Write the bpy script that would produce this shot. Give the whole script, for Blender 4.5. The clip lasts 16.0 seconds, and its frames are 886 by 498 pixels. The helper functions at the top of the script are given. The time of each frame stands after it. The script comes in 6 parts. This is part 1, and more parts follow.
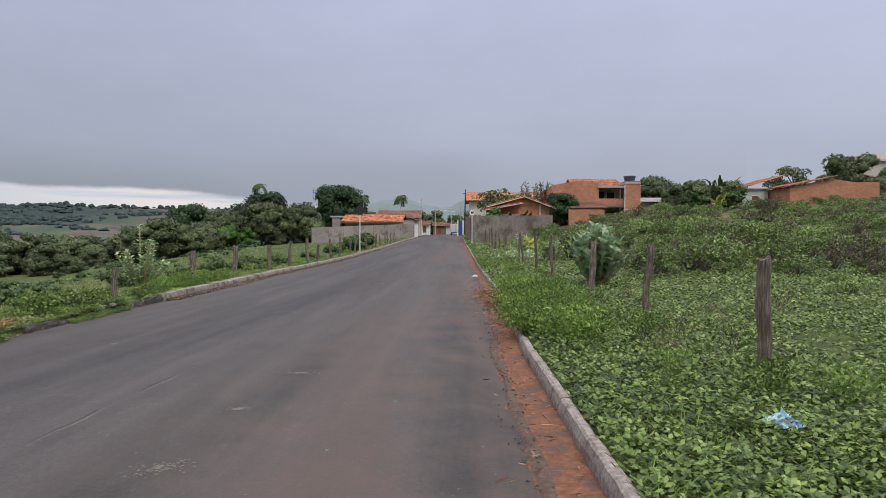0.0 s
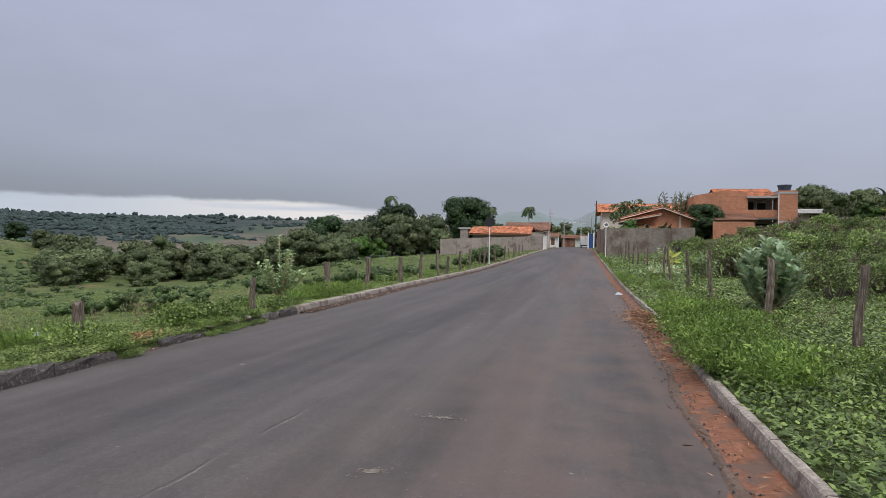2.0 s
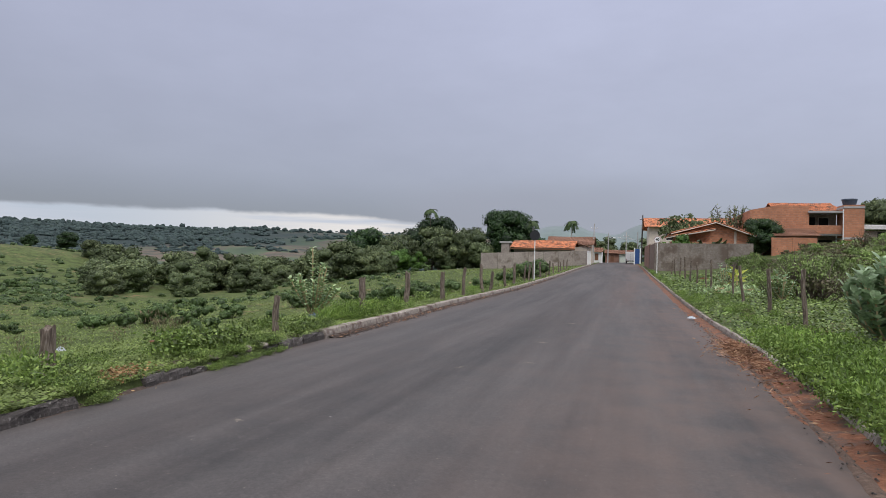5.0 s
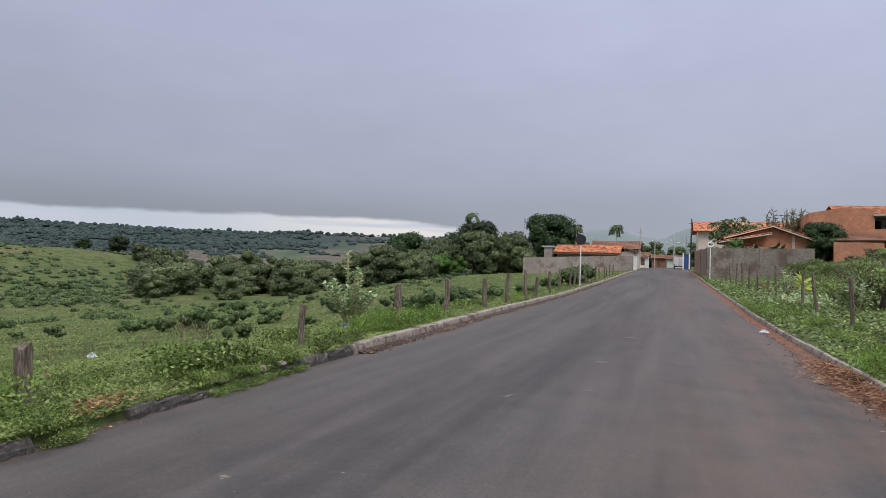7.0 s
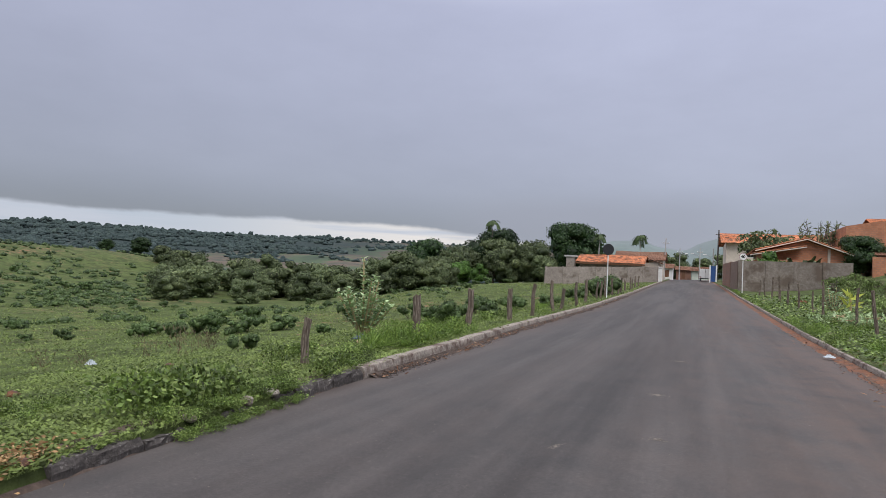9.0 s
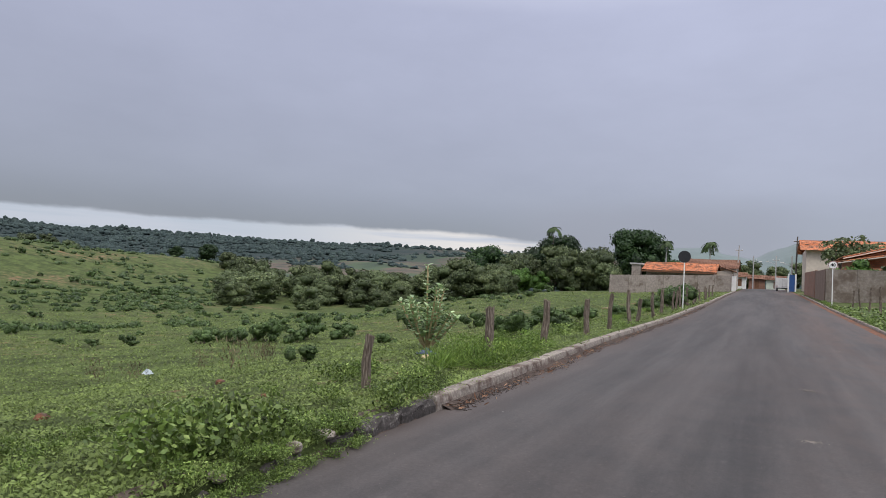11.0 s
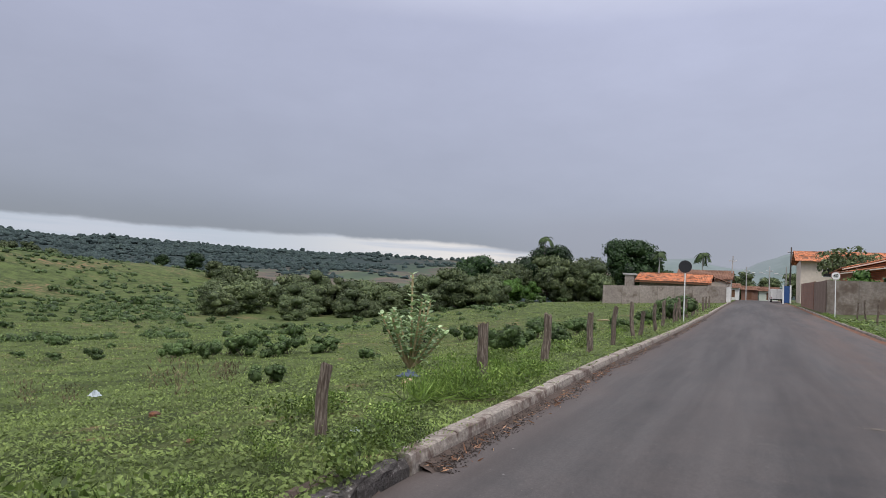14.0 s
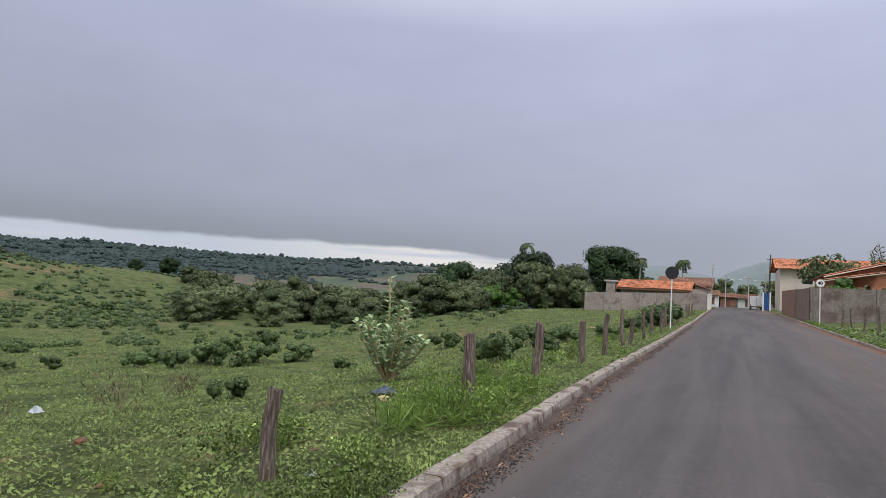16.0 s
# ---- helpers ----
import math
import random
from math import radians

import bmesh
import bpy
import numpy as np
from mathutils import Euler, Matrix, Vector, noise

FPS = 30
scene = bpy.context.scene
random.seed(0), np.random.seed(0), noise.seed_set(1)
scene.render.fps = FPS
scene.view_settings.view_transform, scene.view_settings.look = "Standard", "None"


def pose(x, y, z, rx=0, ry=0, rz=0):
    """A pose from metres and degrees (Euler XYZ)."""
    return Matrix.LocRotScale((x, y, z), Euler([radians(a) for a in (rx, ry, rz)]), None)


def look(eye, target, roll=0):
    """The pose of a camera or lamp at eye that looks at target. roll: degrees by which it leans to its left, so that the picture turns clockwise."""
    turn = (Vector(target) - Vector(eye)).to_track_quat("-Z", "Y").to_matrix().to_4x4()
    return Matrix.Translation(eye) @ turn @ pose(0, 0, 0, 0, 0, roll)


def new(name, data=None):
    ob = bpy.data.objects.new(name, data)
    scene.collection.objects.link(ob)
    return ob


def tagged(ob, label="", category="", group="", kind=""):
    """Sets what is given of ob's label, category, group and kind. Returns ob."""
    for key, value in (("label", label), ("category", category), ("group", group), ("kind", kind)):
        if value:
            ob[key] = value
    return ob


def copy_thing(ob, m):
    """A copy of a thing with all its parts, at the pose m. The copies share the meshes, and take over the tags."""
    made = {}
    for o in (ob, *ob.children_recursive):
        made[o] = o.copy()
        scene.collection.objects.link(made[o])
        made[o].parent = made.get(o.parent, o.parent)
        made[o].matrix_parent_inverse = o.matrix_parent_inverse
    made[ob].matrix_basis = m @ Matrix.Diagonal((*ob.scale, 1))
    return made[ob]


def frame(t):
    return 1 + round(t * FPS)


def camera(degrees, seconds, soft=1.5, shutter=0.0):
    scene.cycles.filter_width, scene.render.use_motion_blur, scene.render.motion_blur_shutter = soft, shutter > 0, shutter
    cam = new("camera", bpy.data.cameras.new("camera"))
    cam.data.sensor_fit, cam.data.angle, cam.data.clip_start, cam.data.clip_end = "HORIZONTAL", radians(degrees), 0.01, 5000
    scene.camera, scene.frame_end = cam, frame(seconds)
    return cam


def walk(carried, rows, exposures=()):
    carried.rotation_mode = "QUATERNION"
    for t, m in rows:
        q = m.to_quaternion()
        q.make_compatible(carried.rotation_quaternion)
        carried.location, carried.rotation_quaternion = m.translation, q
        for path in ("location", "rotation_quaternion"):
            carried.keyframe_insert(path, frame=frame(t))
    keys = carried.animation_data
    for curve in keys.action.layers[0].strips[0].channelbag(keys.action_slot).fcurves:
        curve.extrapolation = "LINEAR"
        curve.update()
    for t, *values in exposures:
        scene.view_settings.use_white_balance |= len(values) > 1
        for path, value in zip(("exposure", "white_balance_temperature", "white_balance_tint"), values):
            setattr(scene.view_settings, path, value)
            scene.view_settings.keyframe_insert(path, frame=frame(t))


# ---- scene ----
cam = camera(71.0, 16.0, soft=0.65)
PATH = [
    (0, (-0.199, 2.681, 1.354), (-0.247, 4.68, 1.326), 0.2),
    (0.5, (-0.309, 2.96, 1.37), (-0.499, 4.951, 1.349), 0.0),
    (1, (-0.388, 3.241, 1.377), (-0.749, 5.209, 1.366), -0.0),
    (1.5, (-0.49, 3.534, 1.378), (-0.899, 5.492, 1.378), 0.6),
    (2, (-0.646, 3.844, 1.397), (-1.094, 5.793, 1.403), 0.9),
    (2.5, (-0.749, 4.16, 1.408), (-1.25, 6.096, 1.424), 0.8),
    (2.6, (-0.777, 4.221, 1.409), (-1.275, 6.158, 1.426), 0.8),
    (3, (-0.911, 4.512, 1.41), (-1.423, 6.445, 1.429), 1.5),
    (3.2, (-0.974, 4.655, 1.414), (-1.484, 6.589, 1.437), 1.6),
    (5.3, (-1.401, 5.931, 1.44), (-2.007, 7.836, 1.496), 1.5),
    (5.5, (-1.437, 6.049, 1.446), (-2.079, 7.943, 1.507), 1.6),
    (6, (-1.578, 6.349, 1.447), (-2.256, 8.23, 1.503), 2.2),
    (6.5, (-1.684, 6.678, 1.459), (-2.364, 8.558, 1.511), 2.0),
    (7, (-1.772, 7.02, 1.48), (-2.468, 8.894, 1.537), 1.8),
    (7.5, (-1.925, 7.372, 1.487), (-2.629, 9.243, 1.548), 1.9),
    (8, (-2.043, 7.742, 1.501), (-2.771, 9.604, 1.568), 2.2),
    (8.5, (-2.175, 8.071, 1.512), (-2.922, 9.924, 1.587), 2.7),
    (9, (-2.41, 8.41, 1.521), (-3.165, 10.261, 1.599), 2.9),
    (9.5, (-2.596, 8.712, 1.528), (-3.453, 10.518, 1.607), 2.9),
    (10, (-2.82, 9.001, 1.519), (-3.741, 10.774, 1.602), 3.3),
    (10.2, (-2.947, 9.125, 1.522), (-3.869, 10.898, 1.605), 3.3),
    (12.3, (-3.684, 10.534, 1.552), (-4.609, 12.303, 1.661), 3.0),
    (12.5, (-3.752, 10.646, 1.553), (-4.673, 12.418, 1.661), 3.1),
    (13, (-3.897, 10.888, 1.552), (-4.811, 12.664, 1.665), 3.3),
    (13.5, (-4.026, 11.183, 1.55), (-4.93, 12.963, 1.668), 3.2),
    (14, (-4.143, 11.493, 1.549), (-5.041, 13.275, 1.674), 3.4),
    (14.5, (-4.321, 11.771, 1.548), (-5.206, 13.559, 1.682), 3.6),
    (15, (-4.458, 12.079, 1.545), (-5.331, 13.873, 1.686), 3.3),
    (15.5, (-4.592, 12.393, 1.544), (-5.456, 14.191, 1.687), 3.3),
    (16, (-4.75, 12.684, 1.53), (-5.592, 14.492, 1.679), 3.6),
]
walk(cam, [(t, look(eye, target, roll)) for t, eye, target, roll in PATH])

# ---- light ----
world = bpy.data.worlds.new("overcast")
scene.world = world
world.use_nodes = True


class Nodes:
    """Short hand for building node trees."""

    def __init__(self, tree):
        self.t = tree
        self.t.nodes.clear()

    def n(self, kind, operation="", data_type="", blend_type="", use_clamp=False, interpolation_type="", sky_type="", sun_disc=True):
        node = self.t.nodes.new(kind)
        if data_type:
            node.data_type = data_type
        if blend_type:
            node.blend_type = blend_type
        if operation:
            node.operation = operation
        if use_clamp:
            node.use_clamp = True
        if interpolation_type:
            node.interpolation_type = interpolation_type
        if sky_type:
            node.sky_type, node.sun_disc = sky_type, sun_disc
        return node

    def set(self, socket, value):
        if isinstance(value, bpy.types.NodeSocket):
            self.t.links.new(value, socket)
        elif value is not None:
            socket.default_value = value

    def math(self, op, a, b=None, c=None, clamp=False):
        node = self.n("ShaderNodeMath", operation=op, use_clamp=clamp)
        for s, v in zip(node.inputs, (a, b, c)):
            self.set(s, v)
        return node.outputs[0]

    def mix(self, f, a, b, blend="MIX"):
        node = self.n("ShaderNodeMix", data_type="RGBA", blend_type=blend)
        self.set(node.inputs[0], f)
        self.set(node.inputs[6], a if isinstance(a, bpy.types.NodeSocket) else (*a, 1))
        self.set(node.inputs[7], b if isinstance(b, bpy.types.NodeSocket) else (*b, 1))
        return node.outputs[2]

    def noise(self, vec, scale, detail=4.0, rough=0.55):
        node = self.n("ShaderNodeTexNoise")
        self.set(node.inputs["Vector"], vec)
        self.set(node.inputs["Scale"], scale)
        self.set(node.inputs["Detail"], detail)
        self.set(node.inputs["Roughness"], rough)
        return node.outputs[0]

    def ramp(self, f, stops):
        node = self.n("ShaderNodeValToRGB")
        self.set(node.inputs[0], f)
        el = node.color_ramp.elements
        while len(el) < len(stops):
            el.new(0.5)
        for e, (p, c) in zip(el, stops):
            e.position, e.color = p, (*c, 1) if len(c) == 3 else c
        return node.outputs[0]

    def step(self, f, lo, hi):
        node = self.n("ShaderNodeMapRange", interpolation_type="SMOOTHSTEP")
        self.set(node.inputs[0], f)
        self.set(node.inputs[1], lo)
        self.set(node.inputs[2], hi)
        return node.outputs[0]


w = Nodes(world.node_tree)
direction = w.n("ShaderNodeTexCoord").outputs["Generated"]
sep = w.n("ShaderNodeSeparateXYZ")
w.set(sep.inputs[0], direction)
dx, dy, dz = sep.outputs
flat = w.n("ShaderNodeMapping")
w.set(flat.inputs[0], direction)
flat.inputs["Scale"].default_value = (1.0, 1.0, 2.6)
wisps = w.noise(flat.outputs[0], 3.2, 5.0, 0.6)
fine = w.noise(flat.outputs[0], 11.0, 5.0, 0.6)
sky_col = w.ramp(dz, [(0.0, (0.305, 0.325, 0.39)), (0.075, (0.315, 0.335, 0.405)), (0.17, (0.385, 0.405, 0.505)),
                      (0.40, (0.475, 0.50, 0.655)), (1.0, (2.15, 2.15, 2.30))])
tone = w.math("ADD", w.math("MULTIPLY", wisps, 0.24), w.math("MULTIPLY_ADD", fine, 0.05, 0.855))
cloud = w.mix(1.0, sky_col, tone, "MULTIPLY")
cloud = w.mix(1.0, cloud, w.math("MULTIPLY_ADD", dx, 0.20, 1.02), "MULTIPLY")
# the bright gap between the cloud deck and the hills on the open side
west = w.math("MULTIPLY", dx, -1.0)
edge = w.math("MULTIPLY_ADD", w.step(west, 0.08, 0.46), 0.030, 0.0405)
edge = w.math("SUBTRACT", edge, w.math("MULTIPLY", w.step(west, 0.66, 0.92), 0.008))
edge = w.math("ADD", edge, w.math("MULTIPLY_ADD", wisps, 0.026, -0.013))
edge = w.math("ADD", edge, w.math("MULTIPLY_ADD", fine, 0.012, -0.006))
gap = w.math("SUBTRACT", 1.0, w.step(w.math("SUBTRACT", dz, edge), -0.0035, 0.0045))
gap = w.math("MULTIPLY", gap, w.step(west, 0.06, 0.22))
# grey cloud belly just above the gap, pale blue streaks and a cream glow inside it
belly = w.math("SUBTRACT", 1.0, w.step(w.math("SUBTRACT", dz, edge), 0.0, 0.075))
cloud = w.mix(1.0, cloud, w.math("SUBTRACT", 1.0, w.math("MULTIPLY", w.math("MULTIPLY", belly, w.step(west, -0.1, 0.5)), 0.16)), "MULTIPLY")
strips = w.n("ShaderNodeMapping")
w.set(strips.inputs[0], direction)
strips.inputs["Scale"].default_value = (3.0, 3.0, 60.0)
streak = w.noise(strips.outputs[0], 1.0, 4.0, 0.6)
clear = w.mix(w.step(west, 0.38, 0.78), (0.74, 0.70, 0.69), (0.44, 0.49, 0.585))
clear = w.mix(w.step(streak, 0.40, 0.66), clear, (0.50, 0.53, 0.62))
cloud = w.mix(gap, cloud, clear)
atmos = w.n("ShaderNodeTexSky", sky_type="NISHITA", sun_disc=False)
atmos.sun_elevation, atmos.sun_rotation = radians(55), radians(150)
glow = w.n("ShaderNodeBackground")
w.set(glow.inputs[0], atmos.outputs[0])
glow.inputs[1].default_value = 0.012
deck = w.n("ShaderNodeBackground")
w.set(deck.inputs[0], cloud)
both = w.n("ShaderNodeAddShader")
w.set(both.inputs[0], glow.outputs[0])
w.set(both.inputs[1], deck.outputs[0])
w.set(w.n("ShaderNodeOutputWorld").inputs[0], both.outputs[0])

sun = new("sun", bpy.data.lights.new("sun", "SUN"))
sun.data.energy, sun.data.angle, sun.data.color = 1.5, radians(25), (1.0, 0.97, 0.93)
sun.matrix_world = look((20, -30, 60), (0, 5, 0))


# ---- materials ----
def material(name, stops, scale=3.0, rough=0.85, bump=0.3, bump_scale=40.0, metal=0.0, large=0.25, large_scale=0.4, spec=0.3,
             space="Object", stretch=None, blotch=None, vary=0.12):
    """A surface with a colour ramp over a fine grain, a second slower variation, and relief."""
    m = bpy.data.materials.new(name)
    m.use_nodes = True
    g = Nodes(m.node_tree)
    vec = g.n("ShaderNodeTexCoord").outputs["Object"] if space == "Object" else g.n("ShaderNodeNewGeometry").outputs["Position"]
    rnd = g.n("ShaderNodeObjectInfo").outputs["Random"]
    if space == "Object":
        off = g.n("ShaderNodeVectorMath", operation="ADD")
        g.set(off.inputs[0], vec)
        com = g.n("ShaderNodeCombineXYZ")
        g.set(com.inputs[0], g.math("MULTIPLY", rnd, 37.0))
        g.set(off.inputs[1], com.outputs[0])
        vec = off.outputs[0]
    if stretch:
        mp = g.n("ShaderNodeMapping")
        g.set(mp.inputs[0], vec)
        mp.inputs["Scale"].default_value = stretch
        vec = mp.outputs[0]
    grain = g.noise(vec, scale, 8.0, 0.65)
    col = g.ramp(g.math("MULTIPLY_ADD", grain, 1.8, -0.4, clamp=True), stops)
    slow = g.noise(vec, large_scale, 4.0, 0.6)
    gain = g.math("MULTIPLY_ADD", slow, 2 * large, 1.0 - large)
    gain = g.math("MULTIPLY", gain, g.math("MULTIPLY_ADD", rnd, 2 * vary, 1.0 - vary))
    col = g.mix(1.0, col, gain, "MULTIPLY")
    if blotch:
        colour, bscale, lo, hi = blotch
        col = g.mix(g.step(g.noise(vec, bscale, 6.0, 0.6), lo, hi), col, colour)
    bsdf = g.n("ShaderNodeBsdfPrincipled")
    g.set(bsdf.inputs["Base Color"], col)
    g.set(bsdf.inputs["Roughness"], g.math("MULTIPLY_ADD", grain, 0.2, rough - 0.1))
    bsdf.inputs["Metallic"].default_value = metal
    bsdf.inputs["Specular IOR Level"].default_value = spec
    if bump:
        bp = g.n("ShaderNodeBump")
        bp.inputs["Strength"].default_value = bump
        bp.inputs["Distance"].default_value = 0.02
        g.set(bp.inputs["Height"], g.noise(vec, bump_scale, 5.0, 0.6))
        g.set(bsdf.inputs["Normal"], bp.outputs[0])
    g.set(g.n("ShaderNodeOutputMaterial").inputs[0], bsdf.outputs[0])
    return m


def leaf_material(name, stops, clump=0.5, rough=0.55, through_light=0.25, gain=0.35, mottling=2.5):
    """Leaves: each leaf takes its own tone, and patches of them differ."""
    m = bpy.data.materials.new(name)
    m.use_nodes = True
    g = Nodes(m.node_tree)
    pos = g.n("ShaderNodeNewGeometry")
    island = pos.outputs["Random Per Island"]
    rnd = g.n("ShaderNodeObjectInfo").outputs["Random"]
    patch = g.noise(pos.outputs["Position"], clump, 4.0, 0.6)
    f = g.math("ADD", g.math("MULTIPLY", island, 0.6), g.math("MULTIPLY_ADD", patch, 0.9, -0.25), clamp=True)
    col = g.ramp(f, stops)
    col = g.mix(1.0, col, g.math("MULTIPLY_ADD", rnd, 2 * gain, 1 - gain), "MULTIPLY")
    mottle = g.noise(pos.outputs["Position"], mottling, 6.0, 0.75)
    col = g.mix(1.0, col, g.math("MULTIPLY_ADD", g.step(mottle, 0.30, 0.70), 0.9, 0.55), "MULTIPLY")
    bsdf = g.n("ShaderNodeBsdfPrincipled")
    g.set(bsdf.inputs["Base Color"], col)
    bsdf.inputs["Roughness"].default_value = rough
    bsdf.inputs["Specular IOR Level"].default_value = 0.25
    tr = g.n("ShaderNodeBsdfTranslucent")
    g.set(tr.inputs[0], col)
    mx = g.n("ShaderNodeMixShader")
    mx.inputs[0].default_value = through_light
    g.set(mx.inputs[1], bsdf.outputs[0])
    g.set(mx.inputs[2], tr.outputs[0])
    g.set(g.n("ShaderNodeOutputMaterial").inputs[0], mx.outputs[0])
    return m


def ground_material():
    m = bpy.data.materials.new("pasture")
    m.use_nodes = True
    g = Nodes(m.node_tree)
    pos = g.n("ShaderNodeNewGeometry").outputs["Position"]
    fine_n = g.noise(pos, 7.0, 12.0, 0.78)
    mid = g.noise(pos, 0.9, 6.0, 0.65)
    wide = g.noise(pos, 0.06, 5.0, 0.6)
    far = g.noise(pos, 0.012, 4.0, 0.6)
    grass = g.ramp(g.math("MULTIPLY_ADD", fine_n, 1.6, -0.3, clamp=True),
                   [(0.0, (0.031, 0.040, 0.015)), (0.45, (0.072, 0.097, 0.029)), (1.0, (0.132, 0.164, 0.053))])
    dry = g.ramp(fine_n, [(0.2, (0.080, 0.078, 0.035)), (0.8, (0.17, 0.145, 0.075))])
    soil = g.ramp(fine_n, [(0.2, (0.15, 0.075, 0.04)), (0.8, (0.30, 0.17, 0.10))])
    tufts = g.noise(pos, 0.45, 8.0, 0.75)
    grass = g.mix(1.0, grass, g.math("MULTIPLY_ADD", g.step(tufts, 0.36, 0.62), 0.65, 0.5), "MULTIPLY")
    col = g.mix(g.step(g.math("ADD", g.math("MULTIPLY", mid, 0.5), g.math("MULTIPLY", wide, 0.5)), 0.50, 0.66), grass, dry)
    col = g.mix(g.step(g.math("ADD", g.math("MULTIPLY", mid, 0.6), g.math("MULTIPLY", wide, 0.4)), 0.565, 0.655), col, soil)
    # distant plots: scrub, pasture, bare earth
    sep2 = g.n("ShaderNodeSeparateXYZ")
    g.set(sep2.inputs[0], pos)
    away = g.math("SQRT", g.math("ADD", g.math("POWER", sep2.outputs[0], 2.0), g.math("POWER", sep2.outputs[1], 2.0)))
    plots = g.ramp(g.math("ADD", g.math("MULTIPLY", far, 0.8), g.math("MULTIPLY", wide, 0.2)),
                   [(0.34, (0.046, 0.062, 0.047)), (0.45, (0.070, 0.097, 0.056)), (0.52, (0.122, 0.094, 0.074)), (0.58, (0.064, 0.070, 0.054)), (0.68, (0.062, 0.088, 0.054))])
    west = g.math("DIVIDE", g.math("MULTIPLY", sep2.outputs[0], -1.0), away)
    wooded = g.math("MULTIPLY", g.step(g.math("ADD", west, g.math("MULTIPLY", far, 0.25)), 0.50, 0.68), g.step(g.math("ADD", away, g.math("MULTIPLY", wide, 260.0)), 680.0, 820.0))
    plots = g.mix(wooded, plots, (0.026, 0.039, 0.037))
    col = g.mix(g.step(away, 170.0, 330.0), col, plots)
    bsdf = g.n("ShaderNodeBsdfPrincipled")
    g.set(bsdf.inputs["Base Color"], col)
    bsdf.inputs["Roughness"].default_value = 0.9
    bsdf.inputs["Specular IOR Level"].default_value = 0.15
    bp = g.n("ShaderNodeBump")
    bp.inputs["Strength"].default_value = 0.8
    bp.inputs["Distance"].default_value = 0.08
    g.set(bp.inputs["Height"], fine_n)
    g.set(bsdf.inputs["Normal"], bp.outputs[0])
    g.set(g.n("ShaderNodeOutputMaterial").inputs[0], bsdf.outputs[0])
    return m


def asphalt_material():
    m = bpy.data.materials.new("asphalt")
    m.use_nodes = True
    g = Nodes(m.node_tree)
    pos = g.n("ShaderNodeNewGeometry").outputs["Position"]
    stone = g.noise(pos, 120.0, 3.0, 0.7)
    speck = g.noise(pos, 34.0, 6.0, 0.8)
    mid = g.noise(pos, 1.6, 8.0, 0.7)
    wide = g.noise(pos, 0.28, 5.0, 0.6)

    def along(sx, sy, detail):
        mp = g.n("ShaderNodeMapping")
        g.set(mp.inputs[0], pos)
        mp.inputs["Scale"].default_value = (sx, sy, 1.0)
        return g.noise(mp.outputs[0], 1.0, detail, 0.62)

    lanes, streaks = along(0.8, 0.035, 3.0), along(4.0, 0.25, 6.0)
    mix_grain = g.math("ADD", g.math("MULTIPLY", stone, 0.45), g.math("MULTIPLY", speck, 0.55))
    col = g.ramp(g.math("MULTIPLY_ADD", mix_grain, 3.0, -1.0, clamp=True), [(0.0, (0.034, 0.0305, 0.029)), (0.55, (0.053, 0.0475, 0.045)), (1.0, (0.090, 0.080, 0.074))])
    gain = g.math("ADD", g.math("MULTIPLY", g.step(lanes, 0.36, 0.64), 0.46), g.math("MULTIPLY_ADD", g.step(streaks, 0.36, 0.68), 0.26, 0.45))
    gain = g.math("ADD", gain, g.math("MULTIPLY_ADD", mid, 0.95, -0.34))
    col = g.mix(1.0, col, gain, "MULTIPLY")
    # red dust carried in from the verge, thicker towards the soil strip
    sep2 = g.n("ShaderNodeSeparateXYZ")
    g.set(sep2.inputs[0], pos)
    side = g.step(sep2.outputs[0], -3.6, 0.4)
    film = g.math("ADD", g.math("MULTIPLY", along(0.7, 0.07, 5.0), 0.6), g.math("MULTIPLY", mid, 0.4))
    dust = g.math("MULTIPLY", g.math("ADD", g.math("MULTIPLY", side, 0.72), 0.12), g.step(film, 0.36, 0.64))
    gutter = g.math("SUBTRACT", 1.0, g.step(g.math("ADD", sep2.outputs[0], g.math("MULTIPLY", wide, 1.2)), -6.6, -5.2))
    dust = g.math("MAXIMUM", dust, g.math("MULTIPLY", gutter, 0.5))
    col = g.mix(dust, col, (0.105, 0.070, 0.055))
    chips = g.n("ShaderNodeTexVoronoi")
    g.set(chips.inputs["Vector"], pos)
    chips.inputs["Scale"].default_value = 1.9
    chip = g.math("LESS_THAN", g.math("ADD", chips.outputs["Distance"], g.math("MULTIPLY", g.noise(pos, 30.0, 3.0), 0.06)), 0.052)
    col = g.mix(g.math("MULTIPLY", chip, 0.5), col, (0.27, 0.25, 0.235))
    rubbed = g.math("MULTIPLY", g.step(g.noise(pos, 5.5, 9.0, 0.78), 0.57, 0.70), g.step(streaks, 0.30, 0.62))
    col = g.mix(g.math("MULTIPLY", rubbed, 0.42), col, (0.130, 0.114, 0.103))
    bsdf = g.n("ShaderNodeBsdfPrincipled")
    g.set(bsdf.inputs["Base Color"], col)
    g.set(bsdf.inputs["Roughness"], g.math("MULTIPLY_ADD", mid, 0.2, 0.66))
    bsdf.inputs["Specular IOR Level"].default_value = 0.35
    bp = g.n("ShaderNodeBump")
    bp.inputs["Strength"].default_value = 0.4
    bp.inputs["Distance"].default_value = 0.004
    g.set(bp.inputs["Height"], stone)
    g.set(bsdf.inputs["Normal"], bp.outputs[0])
    g.set(g.n("ShaderNodeOutputMaterial").inputs[0], bsdf.outputs[0])
    return m


